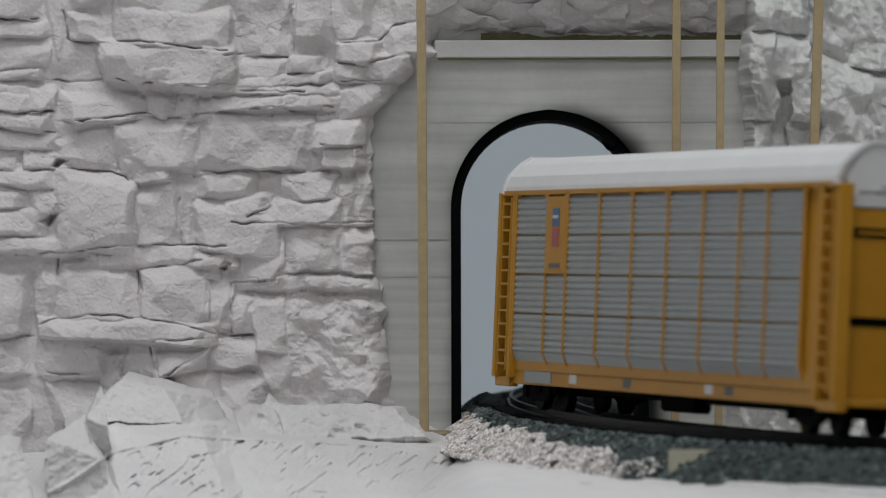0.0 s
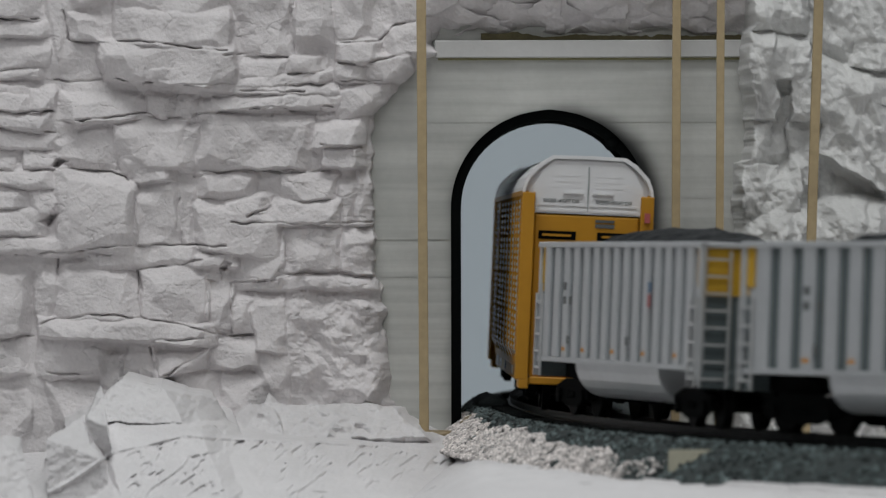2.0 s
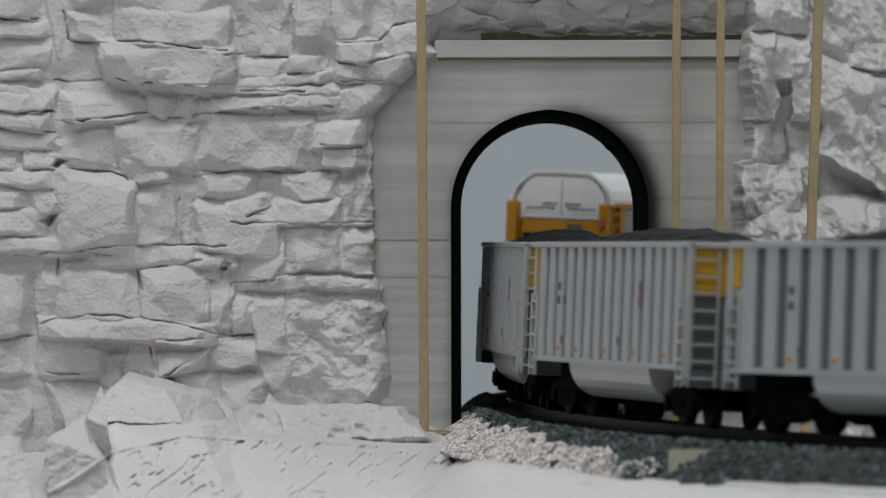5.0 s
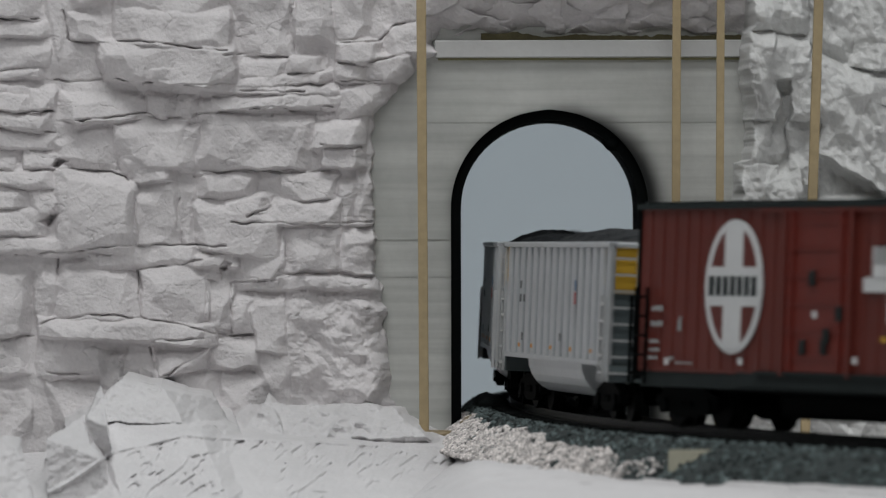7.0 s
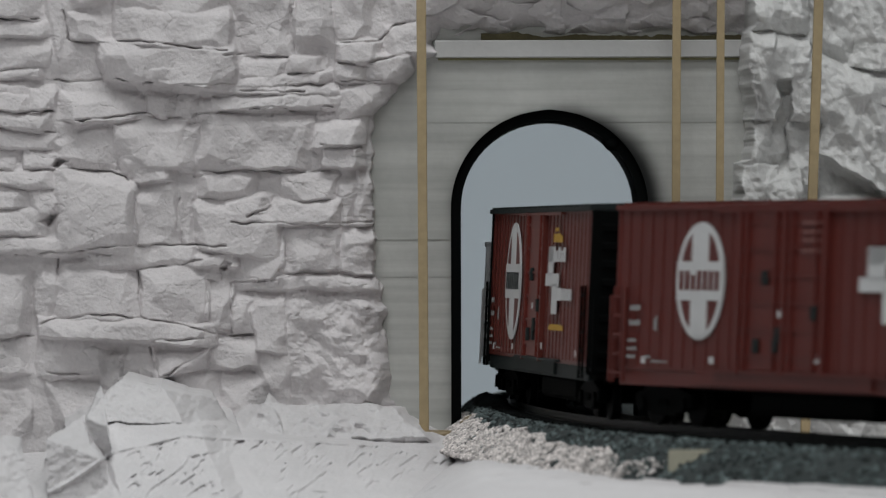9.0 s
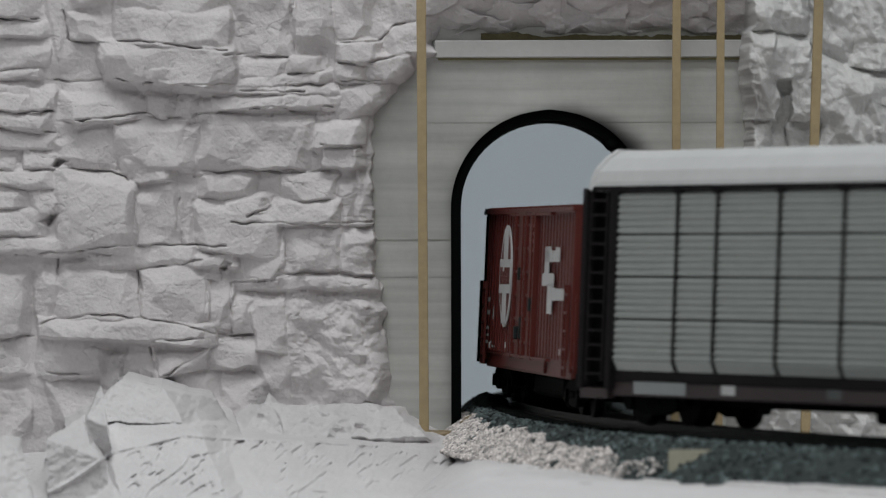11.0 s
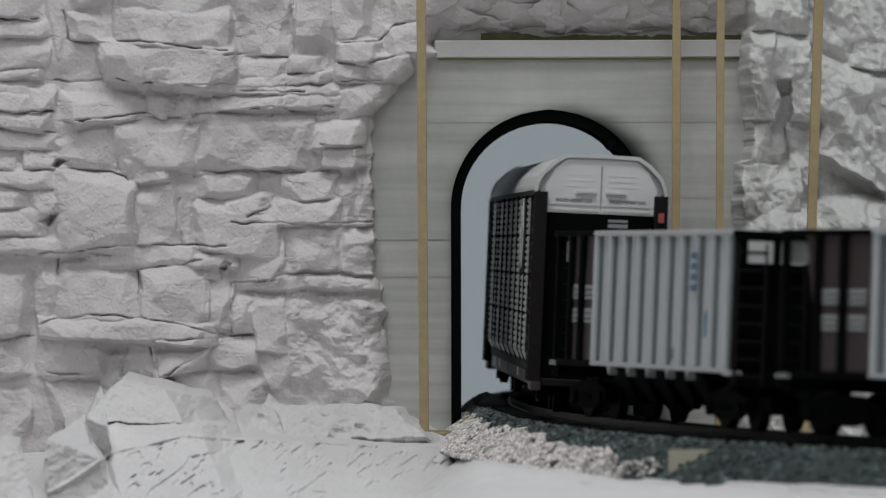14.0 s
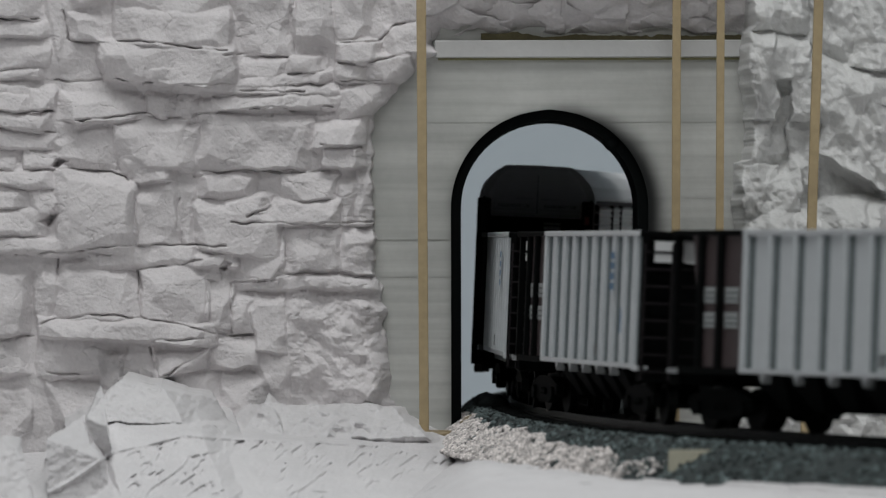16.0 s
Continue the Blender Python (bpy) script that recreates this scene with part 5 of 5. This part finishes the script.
def box_car(name, label, red, roof_m, end_m, sill_m, doors, oval, shift):
    root = thing(name, label, "rail car", "cars of the model train")
    L, W = B_L, B_W
    zb, zt = 0.0128, 0.0522
    part("body", box_bm(-L / 2 + 0.001, L / 2 - 0.001, -W + 0.0008, W - 0.0008, zb, zt, bev=0.0003), red, root, "ribbed steel body")
    # roof with a running board of ribs
    bm = bmesh.new()
    prism(bm, [(-W - 0.0003, zt - 0.0008), (-W - 0.0003, zt + 0.0004), (0, zt + 0.0016), (W + 0.0003, zt + 0.0004), (W + 0.0003, zt - 0.0008)], -L / 2, L / 2, "x")
    roof = part("roof", bm, roof_m, root, "ribbed roof")
    for i in range(17):
        x = -L / 2 + 0.005 + (L - 0.01) * i / 16
        bm = bmesh.new()
        prism(bm, [(-W - 0.0004, zt - 0.0002), (-W - 0.0002, zt + 0.0009), (0, zt + 0.0021), (W + 0.0002, zt + 0.0009), (W + 0.0004, zt - 0.0002)], x - 0.0007, x + 0.0007, "x")
        part("roof_rib", bm, roof_m, roof)
    rib = finish("side_rib", box_bm(-0.00040, 0.00040, -0.0002, 0.00028, zb + 0.001, zt - 0.0012, bev=0.00012), red)
    d0, d1 = doors[0], doors[-1]
    for side in (1, -1):
        turn = Matrix.Identity(4) if side > 0 else Matrix.Rotation(math.pi, 4, "Z")
        for i in range(29):
            x = -L / 2 + 0.006 + (L - 0.012) * i / 28
            if d0 - 0.002 < x < d1 + 0.002:
                continue
            ob = part("side_rib", rib, None, root)
            ob.matrix_basis = turn @ Matrix.Translation((x, W - 0.0008, 0))
        y = side * W
        door_m = M_REDDOOR if roof_m is not red else red
        for a, b in zip(doors, doors[1:]):
            dd = part("door", box_bm(*sorted((side * (a + 0.0003), side * (b - 0.0003))), *sorted((y, side * (W - 0.0016))), zb + 0.0008, zt - 0.0012, bev=0.0003), door_m, root, "sliding plug door")
            for k in range(6):
                z = zb + 0.004 + k * 0.0062
                part("door_rib", box_bm(*sorted((side * (a + 0.001), side * (b - 0.001))), *sorted((y, side * (W + 0.00035))), z, z + 0.0007), door_m, dd)
            for x in (a + 0.004, b - 0.004):
                part("lock_rod", box_bm(side * x - 0.0003, side * x + 0.0003, *sorted((y, side * (W + 0.0008))), zb + 0.001, zt - 0.0016), door_m, dd)
        for x in doors:
            part("door_post", box_bm(side * x - 0.0006, side * x + 0.0006, *sorted((side * (W + 0.0006), side * (W - 0.0014))), zb, zt - 0.0008), red, root)
        for z in (zb + 0.0002, zt - 0.0016):
            part("door_track", box_bm(*sorted((side * (d0 - 0.03), side * (d1 + 0.012))), *sorted((side * (W + 0.0005), side * (W - 0.001))), z, z + 0.0007), sill_m if z < 0.02 else red, root)
        # locking gear on the doors
        for x, z in ((d1 - 0.0130, 0.0335), (d0 + 0.0045, 0.0255), (d1 - 0.0095, 0.0178), (d1 - 0.0190, 0.0180), (d1 - 0.0200, 0.0205)):
            part("lock_box", box_bm(side * x - 0.0012, side * x + 0.0012, *sorted((side * W, side * (W + 0.0009))), z, z + 0.0034, bev=0.0002), M_DARKGREY, root)
        part("side_sill", box_bm(-L / 2 + 0.002, L / 2 - 0.002, *sorted((side * (W - 0.0012), side * (W - 0.0024))), zb - 0.0036, zb + 0.0002, bev=0.0002), sill_m, root)
        part("door_sill", box_bm(*sorted((side * (d0 - 0.022), side * (d1 + 0.022))), *sorted((side * (W - 0.0004), side * (W - 0.0016))), zb - 0.0030, zb + 0.0004, bev=0.0002), sill_m, root)
        for sx in (-1, 1):
            bm = bmesh.new()
            ladder(bm, sx * (L / 2 - 0.0015), sx * (L / 2 - 0.0070), side * (W + 0.0004), zb - 0.003, zb + 0.020, 5, 0.0003)
            part("side_ladder", bm, red if roof_m is red else M_BLACK, root)
    # oval with a cross, lettering as plain bars, on the left side
    y = W - 0.0003
    ox, oz, rx, rz = oval
    zone = [(1.0, M_DECALW, 0.0), (0.83, red, 0.0001)]
    sign = None
    for k, mm, off in zone:
        bm = bmesh.new()
        prism(bm, [(ox + rx * k * math.cos(6.2832 * i / 40), oz + rz * (k if k == 1 else 0.90) * math.sin(6.2832 * i / 40)) for i in range(40)], y - 0.0001, y + 0.0002 + off, "y")
        ob = part("oval_sign", bm, mm, sign or root, "white oval with a cross" if sign is None else "")
        sign = sign or ob
    mark("oval_cross", ox - 0.0042, ox + 0.0042, oz + 0.0030, oz + rz * 0.92, y + 0.0003, M_DECALW, sign)
    mark("oval_cross", ox - 0.0042, ox + 0.0042, oz - rz * 0.92, oz - 0.0030, y + 0.0003, M_DECALW, sign)
    mark("oval_band", ox - rx * 0.94, ox + rx * 0.94, oz - 0.0046, oz + 0.0046, y + 0.00032, M_DECALW, sign)
    letter_row(ox - rx * 0.86, ox + rx * 0.86, oz - 0.0022, oz + 0.0024, y + 0.0004, M_DARKGREY if roof_m is not red else red, sign, 7)
    for x, z, w, h in ((0.0765, 0.0272, 0.0056, 0.0016), (0.0765, 0.0236, 0.0058, 0.0016), (0.0775, 0.0196, 0.0048, 0.0010), (0.0775, 0.0176, 0.0052, 0.0010), (0.0780, 0.0157, 0.0046, 0.0010), (0.069, 0.0157, 0.0030, 0.0009), (0.063, 0.0148, 0.0085, 0.0007), (0.0655, 0.0225, 0.0016, 0.0045)):
        letter_row(x - w / 2, x + w / 2, z, z + h * 0.8, y + 0.0003, M_PANEL, root, max(2, round(w / 0.0013)))
    emblem(y + 0.0003, M_DECALW, root, shift)
    if roof_m is not red:
        letter_row(-0.0440, -0.0290, 0.0436, 0.0458, y + 0.0003, M_DECALY, root, 5)
        letter_row(-0.0370, -0.0310, 0.0464, 0.0474, y + 0.0003, M_DECALY, root, 3)
        letter_row(-0.0500, -0.0260, 0.0211, 0.0226, y + 0.0003, M_DECALY, root, 8)
    else:
        for z in (0.0475, 0.0455, 0.0435, 0.041):
            letter_row(-0.0160, -0.0070, z, z + 0.0010, W + 0.0004, M_FADED, root, 6)
    for x, z in ((0.071, 0.0145), (0.036, 0.0150), (-0.0155, 0.0160), (-0.073, 0.0150), (0.0030, 0.0262)):
        mark("lettering_bar", x - 0.001, x + 0.001, z, z + 0.0016, W + 0.0001, M_DECALW, root)
    for sx in (-1, 1):
        xe = sx * L / 2
        e = part("end_panel", box_bm(*sorted((xe, xe - sx * 0.0014)), -W + 0.0004, W - 0.0004, zb - 0.002, zt, bev=0.0003), end_m, root, "corrugated end")
        for k in range(8):
            z = zb + 0.002 + k * 0.0045
            part("end_rib", box_bm(*sorted((xe, xe + sx * 0.0007)), -W + 0.003, W - 0.003, z, z + 0.0020, bev=0.0003), end_m, e)
        part("brake_platform", box_bm(*sorted((xe, xe + sx * 0.0042)), -W + 0.001, W - 0.001, zb - 0.001, zb - 0.0002), end_m, root)
        bm = bmesh.new()
        ladder_end(bm, xe + sx * 0.0036, W - 0.0012, W - 0.0070, zb - 0.003, zb + 0.018, 4, 0.0003)
        part("end_ladder", bm, end_m, root)
    part("underframe", box_bm(-L / 2 + 0.004, L / 2 - 0.004, -0.010, 0.010, zb - 0.0042, zb - 0.001, bev=0.0003), M_BLACK, root)
    part("brake_gear", box_bm(-0.030, 0.030, -0.004, 0.010, 0.0030, 0.0090, bev=0.001), M_BLACK, root)
    running_gear(root, B_BASE)
    couplers(root, L)
    return root


# --- covered-side hopper cars ---
H_L, H_W, H_BASE = 0.1385, 0.0180, 0.1053


def hopper():
    root = thing("hopper_car", "silver ribbed hopper car with brown end section", "rail car", "cars of the model train")
    L, W = H_L, H_W
    zb, zt = 0.0135, 0.0464
    bm = bmesh.new()
    xs0, xs1 = -L / 2 + 0.004, L / 2 - 0.033
    quad_box(bm, xs0, xs1, -W + 0.0012, W - 0.0012, zb, zt - 0.0006)
    part("silver_body", bm, M_SILVER_H, root, "silver side sheets")
    bm = bmesh.new()
    prism(bm, [(xs1, zb), (L / 2 - 0.014, zb), (L / 2 - 0.008, zt - 0.0006), (xs1, zt - 0.0006)], -W + 0.0012, W - 0.0012, "y")
    part("brown_body", bm, M_BROWN, root, "dark brown end section")
    rib = finish("side_rib", box_bm(-0.0009, 0.0009, -0.0003, 0.0013, zb + 0.0006, zt - 0.0012, bev=0.0003), M_SILVER_H)
    # thin dark plate that paints a rib's shade on the side sheet
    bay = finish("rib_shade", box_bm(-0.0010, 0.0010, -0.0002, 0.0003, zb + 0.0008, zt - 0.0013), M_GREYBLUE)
    ribb = finish("side_rib", box_bm(-0.0011, 0.0011, -0.0003, 0.0013, zb + 0.0006, zt - 0.0012, bev=0.0003), M_BLACK)
    for side in (1, -1):
        for i in range(10):
            x = xs0 + 0.0012 + (xs1 - xs0 - 0.0024) * i / 9
            ob = part("side_rib", rib, None, root)
            ob.matrix_basis = Matrix.Translation((x, side * (W - 0.0012), 0)) @ (Matrix.Identity(4) if side > 0 else Matrix.Rotation(math.pi, 4, "Z"))
            ob = part("rib_shade", bay, None, root, "dark grey strip painted as shade beside a rib")
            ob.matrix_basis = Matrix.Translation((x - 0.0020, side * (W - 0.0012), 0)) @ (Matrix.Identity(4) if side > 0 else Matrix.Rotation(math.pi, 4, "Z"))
        for x in (xs1 + 0.0105, L / 2 - 0.0135):
            ob = part("side_rib", ribb, None, root)
            ob.matrix_basis = Matrix.Translation((x, side * (W - 0.0012), 0)) @ (Matrix.Identity(4) if side > 0 else Matrix.Rotation(math.pi, 4, "Z"))
        part("top_rail", box_bm(xs0 - 0.003, xs1, *sorted((side * (W + 0.0002), side * (W - 0.002))), zt - 0.0013, zt, bev=0.0003), M_SILVER, root)
        part("top_rail", box_bm(xs1, L / 2, *sorted((side * (W + 0.0002), side * (W - 0.002))), zt - 0.0013, zt, bev=0.0003), M_BLACK, root)
        part("bottom_rail", box_bm(xs0, xs1, *sorted((side * W, side * (W - 0.002))), zb - 0.0004, zb + 0.0008, bev=0.0002), M_SILVER, root)
        part("bottom_rail", box_bm(xs1, L / 2, *sorted((side * W, side * (W - 0.002))), zb - 0.0008, zb + 0.0008, bev=0.0002), M_BLACK, root)
    y = W - 0.0010
    for x in (L / 2 - 0.0180, L / 2 - 0.0275):
        for z in (0.0290, 0.0232):
            mark("lettering_plate", x - 0.0030, x + 0.0030, z + 0.0004, z + 0.0040, y, M_PANEL, root, "pale lettering panel")
            mark("lettering_bar", x - 0.0030, x + 0.0030, z + 0.0012, z + 0.0016, y + 0.0002, M_DECALG, root)
            mark("lettering_bar", x - 0.0030, x + 0.0030, z + 0.0026, z + 0.0030, y + 0.0002, M_DECALG, root)
    for z in (0.0395, 0.0370, 0.0345, 0.0320):
        mark("lettering_bar", -0.0445, -0.0405, z, z + 0.0016, y + 0.0014, M_DECALB, root)
    mark("lettering_plate", -0.053, -0.049, 0.0215, 0.0275, y + 0.0005, M_DECALB, root, "blue lettering")
    mark("lettering_plate", -0.0295, -0.0265, 0.0155, 0.0185, y + 0.0014, M_DECALG, root)
    # slatted dark ends
    for sx in (-1, 1):
        xe = sx * L / 2
        part("end_top", box_bm(*sorted((xe, xe - sx * 0.0022)), -W, W, zt - 0.0016, zt, bev=0.0003), M_BLACK, root)
        part("slope_sheet", box_bm(*sorted((xe - sx * (0.0150 if sx > 0 else 0.0032), xe - sx * (0.0156 if sx > 0 else 0.0038))), -W + 0.0014, W - 0.0014, zb, zt - 0.001), M_BLACK, root)
        for q in (-1, 0, 1):
            part("end_post", box_bm(*sorted((xe, xe - sx * 0.0016)), q * (W - 0.0014) - 0.0007, q * (W - 0.0014) + 0.0007, zb - 0.003, zt - 0.001), M_BLACK, root)
        for q in (0.0115, 0.0035, -0.0050):
            part("end_plate", box_bm(*sorted((xe, xe + sx * 0.0003)), q - 0.0030, q + 0.0030, zt - 0.0075, zt - 0.0024), M_DECALW, root, "white square plate")
        part("end_sill", box_bm(*sorted((xe, xe - sx * 0.004)), -W + 0.001, W - 0.001, zb - 0.0035, zb, bev=0.0003), M_BLACK, root)
        bm = bmesh.new()
        ladder_end(bm, xe + sx * 0.0003, W - 0.0012, W - 0.0080, zb - 0.003, zt - 0.003, 8, 0.00026)
        ladder_end(bm, xe + sx * 0.0003, -W + 0.0012, -W + 0.0080, zb - 0.003, zt - 0.003, 8, 0.00026)
        part("end_ladder", bm, M_BROWNBLACK, root)
        for q in (-1, 1):
            part("step_plate", box_bm(*sorted((xe, xe - sx * 0.005)), *sorted((q * W, q * (W - 0.003))), zb - 0.0008, zb + 0.0004), M_SILVER, root)
    # outlet pockets under the belly
    for k in range(5):
        x = -0.030 + 0.0150 * k
        bm = bmesh.new()
        a = [bm.verts.new((x + dx, dy, zb)) for dx, dy in ((-0.0070, -0.014), (0.0070, -0.014), (0.0070, 0.014), (-0.0070, 0.014))]
        b = [bm.verts.new((x + dx, dy, 0.0048)) for dx, dy in ((-0.0022, -0.008), (0.0022, -0.008), (0.0022, 0.008), (-0.0022, 0.008))]
        for i in range(4):
            bm.faces.new((a[i], a[(i + 1) % 4], b[(i + 1) % 4], b[i]))
        bm.faces.new(a[::-1])
        bm.faces.new(b)
        pk = part("outlet_pocket", bm, M_BLACK, root)
        bm = bmesh.new()
        prism(bm, [(x - 0.0016, zb - 0.0002), (x + 0.0016, zb - 0.0002), (x, zb - 0.0026)], 0.0128, 0.0150, "y")
        part("gusset", bm, M_SILVER, pk, "pale triangular gusset")
    part("heap", box_bm(-L / 2 + 0.008, L / 2 - 0.008, -W + 0.002, W - 0.002, zt - 0.010, zt - 0.0030), M_BROWNBLACK, root, "dark load inside")
    running_gear(root, H_BASE)
    couplers(root, L)
    return root


rack_yellow = car_rack("yellow_car_rack", "tall yellow covered car rack with grey panels, white roof", M_YEL, M_YEL, M_YEL, M_PANEL, M_WHITE, 1, M_BLACK)
rack_dark = car_rack("dark_car_rack", "tall black-framed car rack with pale panels, grey roof", M_BROWNBLACK, M_BLACK, M_BROWN, M_PANEL_B, M_GREYROOF, 7, M_BLACK)
coal = [coal_car()]
coal += [copy_thing(coal[0], Matrix.Identity(4)) for _ in range(3)]
box_dark = box_car("boxcar", "red boxcar with dark roof, white oval and emblem", M_RED, M_DARKGREY, M_BLACK, M_DARKGREY, (-0.0127, 0.0170), (0.0408, 0.0332, 0.0134, 0.0157), 0.0)
box_red = box_car("boxcar", "red boxcar with red roof, white oval and emblem", M_RED_B, M_RED_B, M_RED_B, M_RED_B, (-0.0180, 0.0013, 0.0233), (0.0436, 0.0344, 0.0122, 0.0139), -0.0157)
hop = [hopper()]
hop += [copy_thing(hop[0], Matrix.Identity(4)) for _ in range(2)]

# the train's front along the line, second by second
RUN = ((0, -0.09839), (1, 0.02008), (2, 0.1342), (3, 0.24486), (4, 0.35209), (6.3, 0.59653), (7, 0.67380), (8, 0.78242), (9, 0.88749), (11.3, 1.13600), (12.0, 1.21582), (12.5, 1.27030), (13.2, 1.34985), (14, 1.4394), (14.5, 1.49166), (16, 1.65275))
GAP = 0.02216


def run_at(t):
    """A smooth reading of the train's travel."""
    ts, ss = [r[0] for r in RUN], [r[1] for r in RUN]
    k = max(i for i in range(len(ts) - 1) if ts[i] <= t or i == 0)
    def slope(i):
        if i == 0 or i == len(ts) - 1:
            j = min(max(i, 1), len(ts) - 1)
            return (ss[j] - ss[j - 1]) / (ts[j] - ts[j - 1])
        return (ss[i + 1] - ss[i - 1]) / (ts[i + 1] - ts[i - 1])
    d = ts[k + 1] - ts[k]
    q = (t - ts[k]) / d
    return (2 * q ** 3 - 3 * q * q + 1) * ss[k] + (q ** 3 - 2 * q * q + q) * d * slope(k) + (3 * q * q - 2 * q ** 3) * ss[k + 1] + (q ** 3 - q * q) * d * slope(k + 1)


def stand(mid, base):
    """The pose of a car whose middle lies at mid along the line, on its two trucks."""
    a, b = along(mid + base / 2)[0], along(mid - base / 2)[0]
    c, f = (a + b) / 2, a - b
    return Matrix.Translation(c) @ Matrix.Rotation(math.atan2(f.y, f.x), 4, "Z") @ Matrix.Rotation(BANK, 4, "X")


def motions():
    consist = [(rack_yellow, 0.27228, 0.21286)] + [(c, 0.1365, 0.10383) for c in coal] + [(box_dark, 0.17593, 0.13744), (box_red, 0.17593, 0.13744), (rack_dark, 0.27228, 0.21286)] + [(c, 0.13451, 0.10526) for c in hop]
    back = 0.0
    for car, length, base in consist:
        rows = [(0.25 * i, stand(run_at(0.25 * i) - back - length / 2, base)) for i in range(65)]
        walk(car, rows)
        back += length + GAP


motions()
